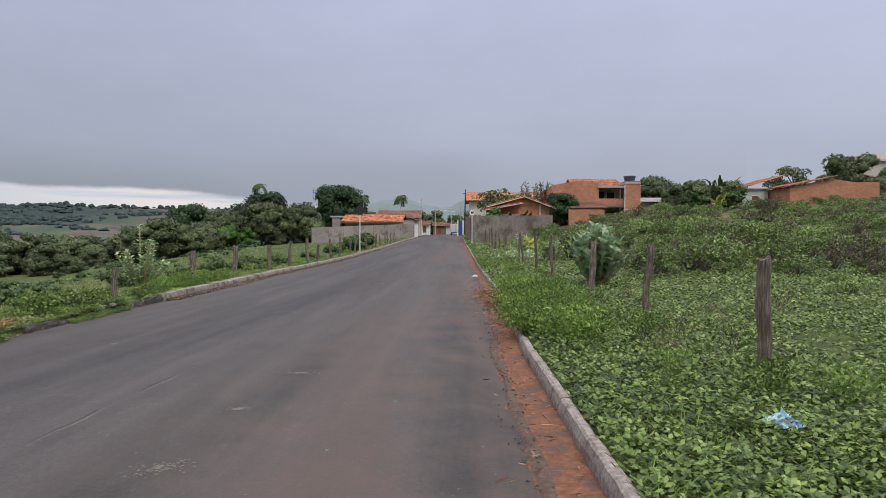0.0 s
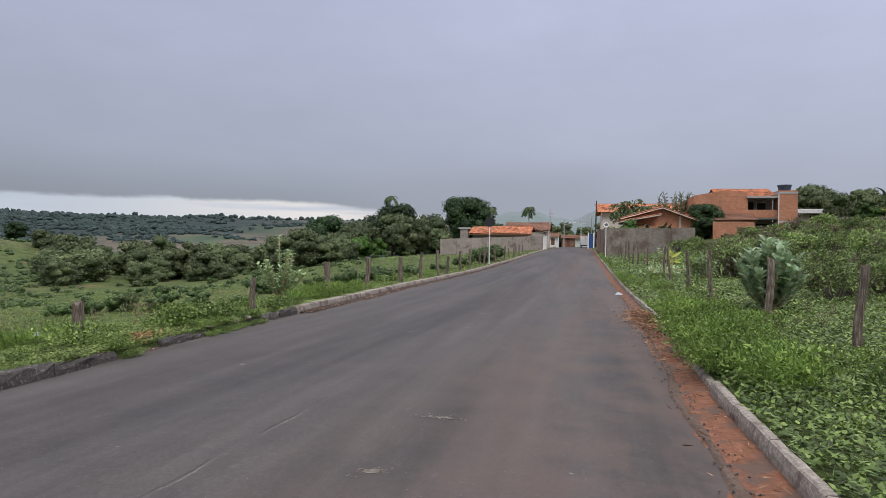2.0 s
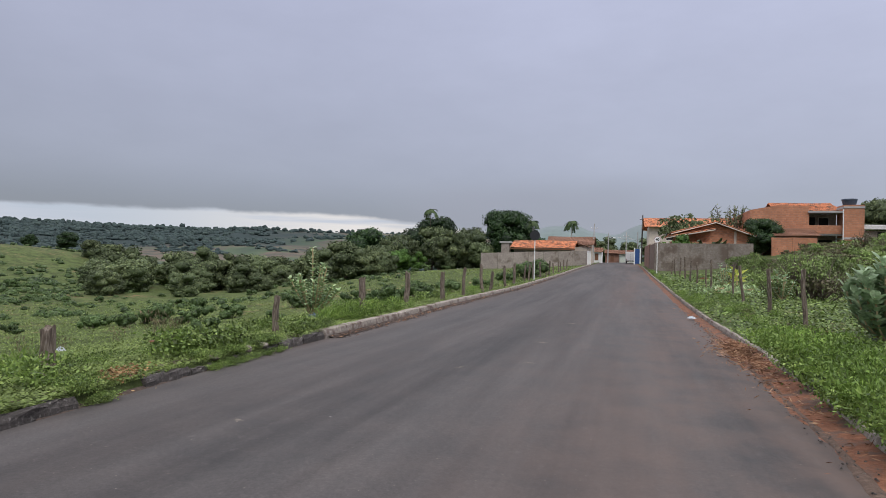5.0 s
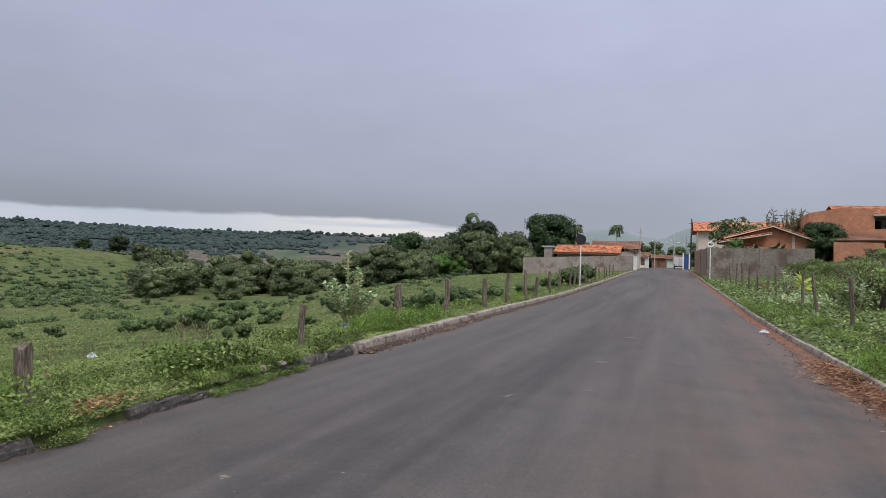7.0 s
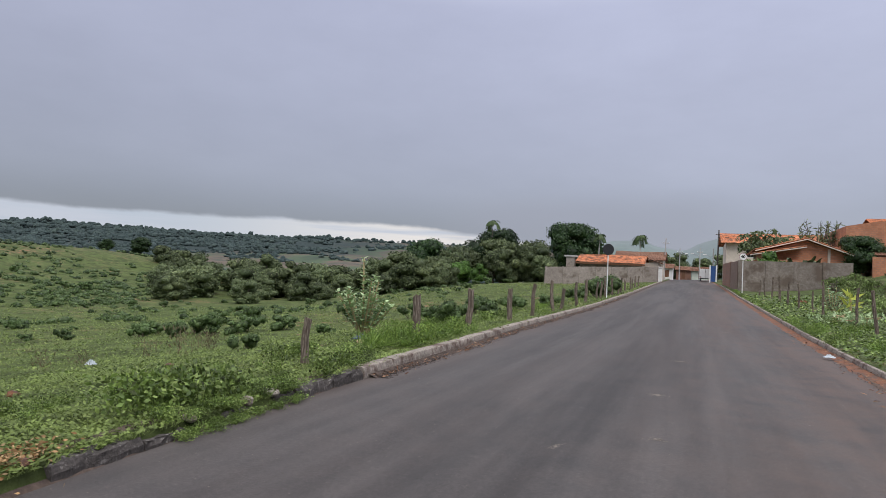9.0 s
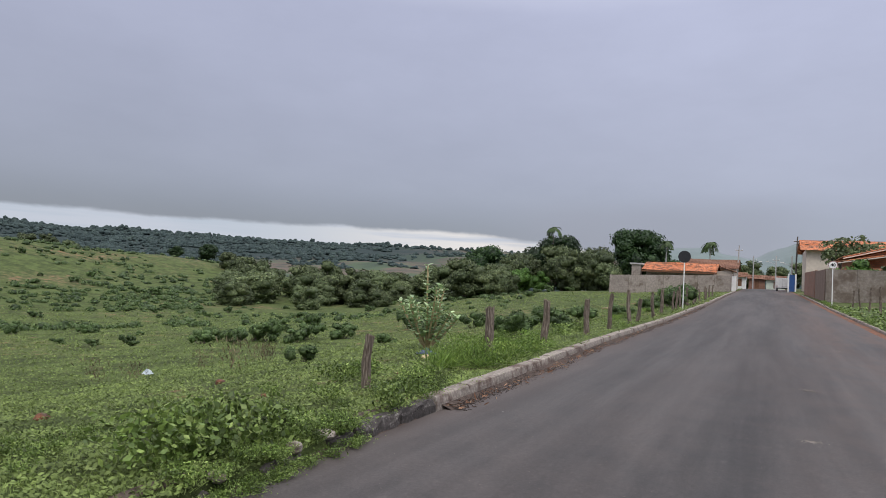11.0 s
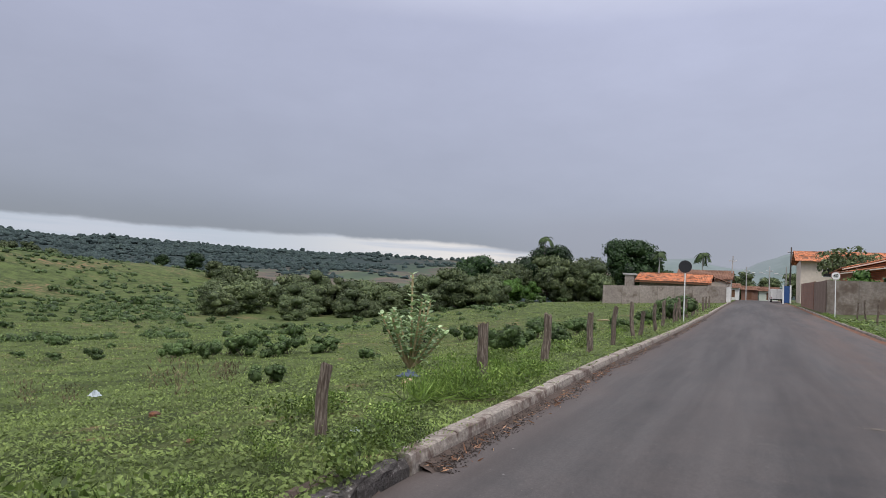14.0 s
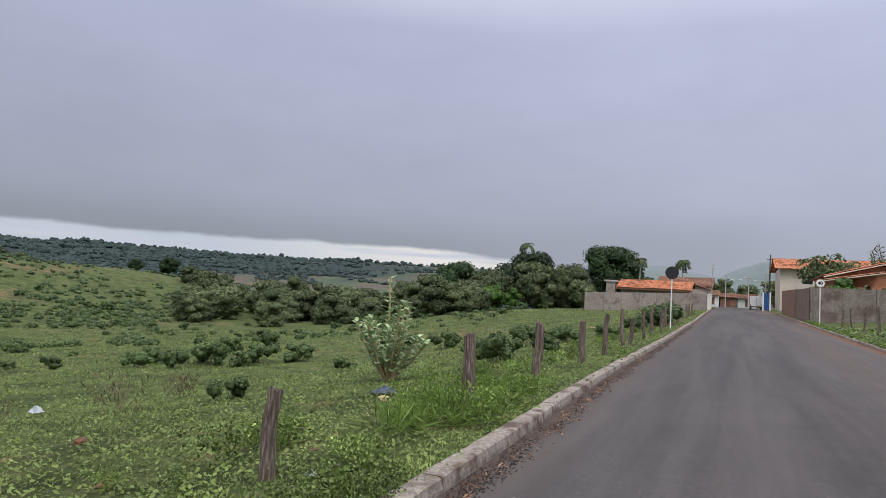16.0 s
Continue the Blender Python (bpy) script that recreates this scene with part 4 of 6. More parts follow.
def slope_x(name, parent, y0, y1, x_eave, z_eave, x_top, z_top, mat):
    """The same for a slope that falls along x."""
    n = int((y1 - y0) / 0.24 * 4)
    ys = np.linspace(y0, y1, n + 1)
    rows = 10
    p = np.zeros((rows * 2, n + 1, 3))
    for i in range(rows):
        for j, f in enumerate((i / rows, (i + 1) / rows)):
            ripple = 0.05 * np.abs(np.sin(np.pi * (ys - y0) / 0.24)) + (0.045 if j == 0 else 0.0)
            p[i * 2 + j] = np.stack([np.full_like(ys, x_eave + (x_top - x_eave) * f), ys, z_eave + (z_top - z_eave) * f + ripple], -1)
    ob = grid(name, p, mat, parent, smooth=False)
    sol = ob.modifiers.new("thick", "SOLIDIFY")
    sol.thickness, sol.offset = 0.07, 0
    return ob


def wall_run(name, pts, mat, label, thick=0.15, pilasters=True):
    """A garden wall of panels with pilasters; pts are (x, y, top)."""
    ob = thing(name, label, "wall", kind="")
    for i, ((xa, ya, ta), (xb, yb, tb)) in enumerate(zip(pts[:-1], pts[1:])):
        d = Vector((xb - xa, yb - ya, 0))
        nrm = Vector((-d.y, d.x, 0)).normalized() * thick / 2
        za, zb = float(land(xa, ya)) - 0.4, float(land(xb, yb)) - 0.4
        bm = bmesh.new()
        c = []
        for (x, y, z) in ((xa, ya, za), (xb, yb, zb), (xb, yb, tb), (xa, ya, ta)):
            c.append([bm.verts.new(Vector((x, y, z)) + s * nrm) for s in (-1, 1)])
        for a, b in ((0, 1), (1, 2), (2, 3), (3, 0)):
            bm.faces.new((c[a][0], c[b][0], c[b][1], c[a][1]))
        bm.faces.new([v[0] for v in c][::-1])
        bm.faces.new([v[1] for v in c])
        bmesh.ops.recalc_face_normals(bm, faces=bm.faces)
        part("panel", bm, mat, ob)
        if not pilasters and i:
            continue
        bm = bmesh.new()
        box(bm, xa - 0.11, xa + 0.11, ya - 0.13, ya + 0.11, za, ta + 0.04, 0.012)
        part("pilaster", bm, mat, ob)
    return ob


def opening(parent, name, x0, x1, y, z0, z1, mat, frame_mat=None, deep=0.12):
    """A solid block for an opening, framed, in a wall that faces the road's start; dark ones paint the shade inside."""
    bm = bmesh.new()
    box(bm, x0, x1, y - 0.012, y + deep, z0, z1)
    ob = part(name, bm, mat, parent)
    if frame_mat:
        bm = bmesh.new()
        for a, b, c, d in ((x0 - 0.07, x0, z0, z1), (x1, x1 + 0.07, z0, z1), (x0 - 0.07, x1 + 0.07, z1, z1 + 0.07), (x0 - 0.07, x1 + 0.07, z0 - 0.06, z0)):
            box(bm, a, b, y - 0.04, y + 0.02, c, d)
        part("frame", bm, frame_mat, ob)
    return ob


# walls along the plots
pts = []
for i in range(8):
    f = i / 7
    x, y = -22.4 + 14.6 * f, 97 + 12.2 * f
    pts.append((x, y, 3.22 + 0.95 * f))
wall_run("garden_wall", pts + [(-7.75, 116, 4.5)], M_RENDERED, "long unpainted cement-rendered garden wall with pilasters")
wall_run("garden_wall", [(-22.4, 97.2, 3.2), (-22.7, 104, 3.15), (-23.0, 111, 3.1)], M_RENDERED, "side run of the cement-rendered garden wall")
wall_run("garden_wall", [(1.35, 72, 4.08), (3.6, 72, 4.1), (5.9, 72, 4.12), (8.1, 72, 4.15), (10.3, 72, 4.2)], M_YARDWALL, "cement-rendered wall of the brick house's yard")
wall_run("garden_wall", [(1.3, 72.3, 4.1), (1.25, 77, 4.15), (1.15, 82, 4.25)], M_BROWNRENDER, "soil-stained brown rendered roadside wall", pilasters=False)
wall_run("garden_wall", [(1.15, 82.2, 4.3), (1.1, 87, 4.4), (1.05, 92, 4.5), (1.0, 98, 4.6)], M_BRICK_DARK, "bare brown clay-block roadside wall", pilasters=False)
gate = thing("gate_post", "white-painted gate post at the end of the wall", "post", at=(-7.45, 110.2, float(land(-7.8, 110))))
bm = bmesh.new()
box(bm, -0.3, 0.3, -0.2, 0.2, -0.3, 2.15, 0.02)
part("shaft", bm, M_WHITE, gate)
bm = bmesh.new()
box(bm, -0.36, 0.36, -0.26, 0.26, 2.15, 2.25, 0.02)
part("cap", bm, M_WHITE, gate)

# tiled house behind the left wall
ho = thing("house", "low house with a bright orange clay tile roof behind a wall", "house")
bm = bmesh.new()
box(bm, -20.2, -10.3, 112.3, 120, 0.5, 4.8)
part("wall", bm, M_RENDERED, ho)
tiled_slope("roof", ho, -20.8, -9.8, 111.2, 4.55, 115.8, 5.95, M_TILE)
tiled_slope("roof", ho, -20.8, -9.8, 120.6, 4.55, 115.8, 5.95, M_TILE)
bm = bmesh.new()
box(bm, -20.8, -9.8, 111.25, 111.45, 4.28, 4.48)
part("eave_board", bm, M_WOODDOOR, ho)
bm = bmesh.new()
box(bm, -22.6, -21.2, 113, 114.4, 0.5, 5.4)
part("annex", bm, M_RENDERED, ho)
bm = bmesh.new()
box(bm, -22.9, -20.9, 112.8, 114.6, 5.4, 5.65)
part("slab", bm, M_POLE, ho, "pale concrete roof slab")
ho = thing("house", "house with an old brown weathered tile roof", "house")
bm = bmesh.new()
box(bm, -15.5, -7.6, 122.5, 130, 1.0, 5.6)
part("wall", bm, M_BEIGE, ho)
tiled_slope("roof", ho, -16, -7.2, 121.7, 5.6, 126, 7.15, M_TILE_OLD)
tiled_slope("roof", ho, -16, -7.2, 130.6, 5.6, 126, 7.15, M_TILE_OLD)
ho = thing("house", "small roadside house with a tiled lean-to roof", "house")
bm = bmesh.new()
box(bm, -10.6, -8.0, 116.6, 121, 1.0, 5.0)
part("wall", bm, M_BEIGE, ho)
slope_x("roof", ho, 116.2, 121.2, -7.5, 4.9, -11, 6.1, M_TILE_OLD)

# brick gable house
ho = thing("house", "single-storey bare clay-block house with an orange tile gable roof", "house")
bm = prism(bmesh.new(), [(4.7, 1.2), (12.9, 1.2), (12.9, 5.75), (8.85, 7.2), (4.7, 5.95)], 88, 99)
part("wall", bm, M_BRICK, ho)
slope_x("roof", ho, 87.2, 99.6, 13.6, 5.62, 8.85, 7.42, M_TILE)
slope_x("roof", ho, 87.2, 99.6, 3.7, 6.0, 8.85, 7.42, M_TILE)
for sx, zx in ((13.6, 5.5), (3.7, 5.88)):
    bm = bmesh.new()
    tube(bm, (sx, 87.25, zx), (8.85, 87.25, 7.3), 0.07, 0.07, 6)
    part("barge_board", bm, M_BEIGE, ho)
opening(ho, "window", 6.0, 7.3, 88, 3.8, 4.7, M_INNER_SHADE, M_WOODDOOR)
bm = bmesh.new()
box(bm, 10.95, 11.2, 87.9, 88.0, 4.6, 6.3)
part("pipe_chase", bm, M_BEIGE, ho)
bm = bmesh.new()
box(bm, 3.6, 8.2, 84.8, 88.0, 1.2, 4.85)
part("porch_wall", bm, M_BRICK, ho)
slope_x("porch_roof", ho, 84.3, 88.3, 3.0, 5.35, 8.4, 6.35, M_TILE)
bm = bmesh.new()
tube(bm, (3.0, 84.35, 5.25), (8.4, 84.35, 6.25), 0.07, 0.07, 6)
part("barge_board", bm, M_BEIGE, ho)

ho.scale = (0.946, 0.946, 0.946)
ho.location = (-0.049, 0.243, 0.076)

# beige two-storey house
ho = thing("house", "two-storey beige painted house with an orange tile roof", "house")
bm = bmesh.new()
box(bm, 2.1, 16, 120, 131, 1.5, 8.95)
part("wall", bm, M_BEIGE, ho)
tiled_slope("roof", ho, 1.3, 16.6, 119.1, 8.75, 125.5, 10.75, M_TILE)
tiled_slope("roof", ho, 1.3, 16.6, 131.9, 8.75, 125.5, 10.75, M_TILE)
bm = prism(bmesh.new(), [(2.1, 8.9), (16, 8.9), (16, 9.0), (2.1, 9.0)], 119.9, 131.1)
part("cornice", bm, M_BEIGE, ho)
opening(ho, "window", 5.0, 6.4, 120, 6.6, 7.8, M_INNER_SHADE, M_WHITE)
opening(ho, "window", 10.0, 11.4, 120, 6.6, 7.8, M_INNER_SHADE, M_WHITE)

# large unfinished brick house with a water tower
ho = thing("house", "two-storey unplastered clay-block house with an open balcony", "house")
bm = prism(bmesh.new(), [(11.4, 2.0), (17.6, 2.0), (17.6, 9.2), (14.4, 9.3), (11.4, 8.75)], 86, 98)
part("wall", bm, M_BRICK, ho)
bm = bmesh.new()
box(bm, 17.6, 21.0, 88.4, 98, 2.0, 8.4)
part("wall", bm, M_RENDERED, ho, "grey unpainted wall behind the balcony")
bm = bmesh.new()
box(bm, 17.6, 21.0, 86.2, 88.4, 5.85, 6.05)
part("balcony_floor", bm, M_POLE, ho)
bm = bmesh.new()
box(bm, 17.6, 21.0, 86.1, 86.25, 6.05, 7.0)
part("balcony_parapet", bm, M_BRICK, ho)
bm = bmesh.new()
box(bm, 17.45, 21.3, 85.7, 88.6, 8.42, 8.62)
part("balcony_roof", bm, M_POLE, ho, "pale slab over the balcony")
opening(ho, "window", 19.2, 20.2, 88.4, 7.1, 8.0, M_INNER_SHADE, M_POLE)
opening(ho, "door", 18.0, 18.8, 88.4, 6.06, 8.1, M_INNER_SHADE)
opening(ho, "garage_opening", 18.2, 20.6, 88.4, 2.8, 5.4, M_INNER_SHADE)
bm = bmesh.new()
box(bm, 17.65, 17.85, 86.2, 86.4, 2.6, 5.85)
part("balcony_post", bm, M_POLE, ho)
tiled_slope("roof", ho, 14.5, 21.4, 87.6, 8.75, 92, 10.05, M_TILE)
tiled_slope("roof", ho, 14.5, 21.4, 98.5, 8.6, 92, 10.05, M_TILE)
bm = bmesh.new()
box(bm, 21.0, 23.0, 85.6, 88.2, 2.8, 9.3)
part("water_tower", bm, M_BRICK, ho)
for zz in (5.4, 8.9):
    bm = bmesh.new()
    box(bm, 20.95, 23.05, 85.55, 88.25, zz, zz + 0.22)
    part("ring_beam", bm, M_POLE, ho)
bm = bmesh.new()
tube(bm, (21.9, 86.9, 9.3), (21.9, 86.9, 9.95), 0.62, 0.78, 18)
tk = part("water_tank", bm, M_TANK, ho, "dark blue plastic water tank")
bm = bmesh.new()
tube(bm, (21.9, 86.9, 9.95), (21.9, 86.9, 10.06), 0.84, 0.80, 18)
part("lid", bm, M_TANK, tk)
bm = bmesh.new()
tube(bm, (20.9, 85.5, 4), (20.9, 85.5, 8.8), 0.06, 0.06, 6)
part("drain_pipe", bm, M_WHITE, ho)
ho.location = (0.95, 0, 0)
wall_run("garden_wall", [(13.6, 80, 5.2), (15.6, 80, 5.25), (17.8, 80, 5.2)], M_BRICK, "low orange clay-block wall before the house")
ho = thing("shed", "lean-to shed with a rusty brown roof", "shed")
bm = bmesh.new()
box(bm, 14.2, 18.5, 82.2, 85.5, 3.0, 5.6)
part("wall", bm, M_BRICK_DARK, ho)
tiled_slope("roof", ho, 14.0, 18.8, 81.8, 5.5, 85.8, 6.5, M_TILE_OLD)

# low grey roofs and the pale green house further right
ho = thing("shed", "low shed with a grey corrugated cement roof", "shed")
bm = bmesh.new()
box(bm, 23.8, 29.2, 88, 92, 3.0, 6.5)
part("wall", bm, M_RENDERED, ho)
tiled_slope("roof", ho, 23.3, 29.7, 87.5, 6.62, 92, 7.5, M_POLE, 0.3)
opening(ho, "door", 26.0, 26.8, 88, 4.9, 6.4, M_INNER_SHADE)
wall_run("garden_wall", [(24.4, 81.5, 5.55), (27.5, 81.5, 5.85), (30.5, 81.2, 5.95), (33.6, 81, 6.05)], M_RENDERED, "low pale rendered wall before the banana plants")
ho = thing("house", "small pale green house with a wooden door", "house")
bm = bmesh.new()
box(bm, 36.2, 40.3, 85, 91, 3.5, 8.15)
part("wall", bm, M_MINT, ho)
opening(ho, "door", 38.2, 39.1, 85, 5.0, 7.3, M_WOODDOOR, M_WHITE)
bm = bmesh.new()
box(bm, 36.0, 40.5, 84.7, 91.2, 8.15, 8.3)
part("roof_slab", bm, M_POLE, ho)
ho = thing("house", "long bare clay-block house with a sloping tile roof", "house")
bm = prism(bmesh.new(), [(40.5, 3.5), (49.5, 3.5), (49.5, 8.5), (45.8, 9.0), (40.5, 8.0)], 80, 92)
part("wall", bm, M_BRICK, ho)
bm = bmesh.new()
box(bm, 49.503, 52.0, 81, 88, 3.5, 8.75)
part("side_wall", bm, M_BRICK, ho)
slope_x("roof", ho, 79.6, 92.4, 40.0, 8.1, 46.0, 9.35, M_TILE)
slope_x("roof", ho, 86, 93.5, 38.5, 8.7, 43.0, 10.1, M_TILE)
ho = thing("house", "pale two-storey house on the hill with a flat slab roof", "house")
bm = bmesh.new()
box(bm, 61.2, 74, 99, 108, 5, 13.6)
part("wall", bm, M_BEIGE, ho)
bm = bmesh.new()
box(bm, 60.8, 74.4, 98.6, 108.4, 13.6, 13.95)
part("roof_slab", bm, M_POLE, ho)
bm = bmesh.new()
box(bm, 62.6, 72, 100, 107, 13.95, 14.9)
part("parapet", bm, M_BEIGE, ho)

# the end of the street
for x0, x1, y, top, mat, text in ((-9.0, -6.8, 146, 5.0, M_WHITE, "white roadside house front"), (-6.7, -3.4, 166, 5.2, M_BRICK_DARK, "brown house across the end of the street"),
                                  (-3.2, 0.4, 160, 5.0, M_MINT, "pale green wall at the end of the street"), (-15, -8, 170, 6.0, M_BEIGE, "beige house at the end of the street")):
    ho = thing("house", text, "house")
    bm = bmesh.new()
    box(bm, x0, x1, y, y + 5, 1.5, top)
    part("wall", bm, mat, ho)
    tiled_slope("roof", ho, x0 - 0.3, x1 + 0.3, y - 0.5, top - 0.1, y + 3, top + 0.9, M_TILE_OLD)
    opening(ho, "door", (x0 + x1) / 2 - 0.4, (x0 + x1) / 2 + 0.4, y, 3.1, top - 0.4, M_WOODDOOR)
ho = thing("gate", "blue metal gate in a white frame", "gate", at=(0.25, 118, float(land(0.7, 118))))
bm = bmesh.new()
box(bm, -0.38, 0.38, -0.05, 0.05, 0, 2.55, 0.01)
part("panel", bm, M_BLUE, ho)
for gx in (-0.50, 0.46):
    bm = bmesh.new()
    box(bm, gx - 0.09, gx + 0.12, -0.12, 0.12, -0.2, 2.7, 0.01)
    part("frame_post", bm, M_WHITE, ho)


# ---- poles, signs, the parked truck ----
def pole(x, y, top, mat, label, lean=(0, 0), lamp=0, r=0.13, bar=True, tail=0.0):
    base = float(land(x, y))
    ob = thing("utility_pole", label, "utility pole", "poles of the street", (x, y, base))
    h = top - base
    bm = bmesh.new()
    tube(bm, (0, 0, -0.4), (lean[0], lean[1], h), r, r * 0.65, 10)
    part("shaft", bm, mat, ob)
    if bar:
        bm = bmesh.new()
        box(bm, lean[0] - 0.55, lean[0] + 0.55, lean[1] - 0.05, lean[1] + 0.05, h - 0.9, h - 0.78)
        part("crossarm", bm, mat, ob)
        for k in (-0.5, 0.0, 0.5):
            bm = bmesh.new()
            tube(bm, (lean[0] + k, lean[1], h - 0.78), (lean[0] + k, lean[1], h - 0.62), 0.05, 0.03, 8)
            part("insulator", bm, M_WHITE, ob)
    if lamp:
        bm = bmesh.new()
        tube(bm, (lean[0], 0, h - 1.6), (lamp, -0.2, h - 1.15), 0.035, 0.03, 6)
        arm = part("lamp_arm", bm, M_METAL, ob)
        bm = bmesh.new()
        box(bm, lamp - 0.28, lamp + 0.28, -0.32, -0.08, h - 1.2, h - 1.06, 0.04)
        part("lamp_head", bm, M_WHITE, arm)


pole(1.15, 131, 11.85, M_POLE_DARK, "tall dark wooden utility pole", lean=(0.15, 0), r=0.16)
pole(-7.65, 125, 9.7, M_POLE, "leaning grey concrete utility pole", lean=(0.25, 0))
pole(-5.6, 150, 9.4, M_POLE, "pale concrete utility pole with street lamp", lamp=1.3)
pole(-1.7, 140, 9.0, M_POLE, "pale concrete utility pole with street lamp", lamp=-1.4)
pole(0.35, 124, 8.1, M_POLE, "pale concrete utility pole with street lamp", lamp=-1.4, bar=False)


def sign(x, y, base, centre, dia, name, label, face, back):
    ob = thing(name, label, "road sign", at=(x, y, base))
    h = centre - base
    bm = bmesh.new()
    tube(bm, (0, 0, -0.4), (0, 0, h + dia * 0.35), 0.035, 0.035, 10)
    part("post", bm, M_WHITE, ob, "white-painted steel post")
    bm = bmesh.new()
    tube(bm, (0, -0.045, h), (0, -0.065, h), dia / 2, dia / 2, 32)
    disc = part("disc", bm, back, ob)
    if face:
        bm = bmesh.new()
        tube(bm, (0, -0.069, h), (0, -0.073, h), dia / 2 * 0.97, dia / 2 * 0.97, 32)
        part("rim", bm, M_SIGNRED, disc, "faded red rim")
        bm = bmesh.new()
        tube(bm, (0, -0.076, h), (0, -0.08, h), dia / 2 * 0.87, dia / 2 * 0.87, 32)
        part("plate", bm, M_WHITE, disc, "white sign face")
        cu = bpy.data.curves.new("numerals", "FONT")
        cu.body, cu.align_x, cu.align_y, cu.size, cu.extrude, cu.offset = "40", "CENTER", "CENTER", dia * 0.52, 0.004, 0.012
        tx = new("numerals", cu)
        cu.materials.append(M_BLACK)
        tx.matrix_world = pose(0, -0.086, h, 90, 0, 0)
        tx.parent = disc
        tagged(tx, "black numerals 40")
    return ob


sign(1.22, 65.6, 1.40, 4.15, 0.62, "speed_limit_sign", "round white 40 speed limit sign on a white post", True, M_WHITE)
sign(-7.82, 50.8, float(land(-7.82, 50.8)), 3.66, 0.74, "road_sign", "round road sign seen from its dark back on a white post", False, M_SIGNBACK)

tr = thing("van", "white box van parked at the roadside, seen from behind", "van", at=(-0.77, 128.0, float(road_z(128) + camber(-0.77, 128)) + 0.03))
bm = bmesh.new()
box(bm, -0.95, 0.95, 0, 3.0, 0.55, 2.2, 0.05)
body = part("cargo_box", bm, M_WHITE, tr)
bm = bmesh.new()
box(bm, -0.012, 0.012, -0.02, 0.0, 0.6, 2.15)
part("door_seam", bm, M_BLACK, body)
bm = bmesh.new()
box(bm, -0.85, 0.85, 3.0, 4.6, 0.5, 1.9, 0.15)
part("cab", bm, M_WHITE, tr)
bm = bmesh.new()
box(bm, -0.9, 0.9, -0.06, 0.1, 0.38, 0.54, 0.02)
part("rear_bumper", bm, M_BLACK, tr)
for wx in (-0.8, 0.8):
    for wy in (0.7, 3.7):
        bm = bmesh.new()
        tube(bm, (wx - 0.1, wy, 0.32), (wx + 0.1, wy, 0.32), 0.32, 0.32, 18)
        wh = part("wheel", bm, M_BLACK, tr)
        bm = bmesh.new()
        tube(bm, (wx - 0.11, wy, 0.32), (wx + 0.11, wy, 0.32), 0.17, 0.17, 14)
        part("rim", bm, M_METAL, wh)
for wx in (-0.84, 0.84):
    bm = bmesh.new()
    box(bm, wx - 0.06, wx + 0.06, -0.02, 0.0, 0.62, 0.9)
    part("tail_light", bm, M_SIGNRED, tr)


# ---- fence posts ----
def fence_post(x, y, h, lean, r, seed, label, z=None):
    rng = np.random.default_rng(seed)
    base = float(land(x, y)) if z is None else z
    ob = new("fence_post", bpy.data.meshes.new("fence_post"))
    bm = bmesh.new()
    rings, seg = 16, 14
    phase = rng.uniform(0, 6, 4)
    last = None
    for i in range(rings + 1):
        f = i / rings
        z = -0.25 + (h + 0.25) * f
        ring = []
        for k in range(seg):
            a = 2 * math.pi * k / seg
            rr = r * (1.12 - 0.14 * f) * (1 + 0.14 * math.sin(2 * a + phase[0]) + 0.10 * math.sin(3 * a + phase[1] + f * 2) + 0.09 * math.sin(7 * f + phase[2] + a))
            top = (0.35 * r * math.sin(a + phase[3]) + 0.3 * r * math.sin(3 * a)) if i == rings else 0
            rr *= 1 + 0.10 * math.sin(13 * f + 2 * a + phase[1]) * math.sin(5 * a + phase[0])
            sway = 0.35 * r * math.sin(3.1 * f + phase[3]) + 0.15 * r * math.sin(9 * f + phase[0])
            ring.append(bm.verts.new((lean[0] * f * h + sway + rr * math.cos(a), lean[1] * f * h + rr * math.sin(a), z + top)))
        if last:
            for k in range(seg):
                bm.faces.new((last[k], last[(k + 1) % seg], ring[(k + 1) % seg], ring[k]))
        last = ring
    bm.faces.new(last)
    bm.to_mesh(ob.data)
    bm.free()
    ob.data.materials.append(M_POST)
    ob.matrix_world = pose(x, y, base, 0, 0, 0)
    return tagged(ob, label, "fence post", "posts of the roadside fence")


rng = np.random.default_rng(9)
left_posts = [(-7.7, 11.3, 0.60, (0.0, 0), 0.072), (-8.05, 16.75, 0.72, (-0.02, 0), 0.054), (-8.08, 21.0, 1.0, (0.0, 0), 0.076), (-8.1, 24.5, 1.08, (0.0, 0), 0.072), (-8.1, 28.4, 1.05, (0.02, 0), 0.084)]
for k in range(16):
    left_posts.append((-8.2 + rng.uniform(-0.15, 0.15), 31.8 + 3.2 * k + rng.uniform(-0.4, 0.4), rng.uniform(0.95, 1.35), (rng.uniform(-0.08, 0.08), 0), rng.uniform(0.055, 0.085)))
for k, (x, y, h, ln, r) in enumerate(left_posts):
    fence_post(x, y, h, ln, r, 100 + k, "short weathered grey wooden fence post in the grass")
right_posts = [(3.04, 9.42, 1.18, (0.06, 0), 0.064), (3.16, 13.85, 1.26, (0.07, 0), 0.062), (3.1, 18.05, 1.32, (0.03, 0), 0.062), (2.9, 23.2, 1.45, (-0.02, 0), 0.055)]
for k in range(11):
    right_posts.append((2.85 - 0.04 * k + rng.uniform(-0.15, 0.15), 27.2 + 3.7 * k + rng.uniform(-0.6, 0.6), rng.uniform(1.0, 1.6), (rng.uniform(-0.09, 0.09), 0), rng.uniform(0.036, 0.058)))
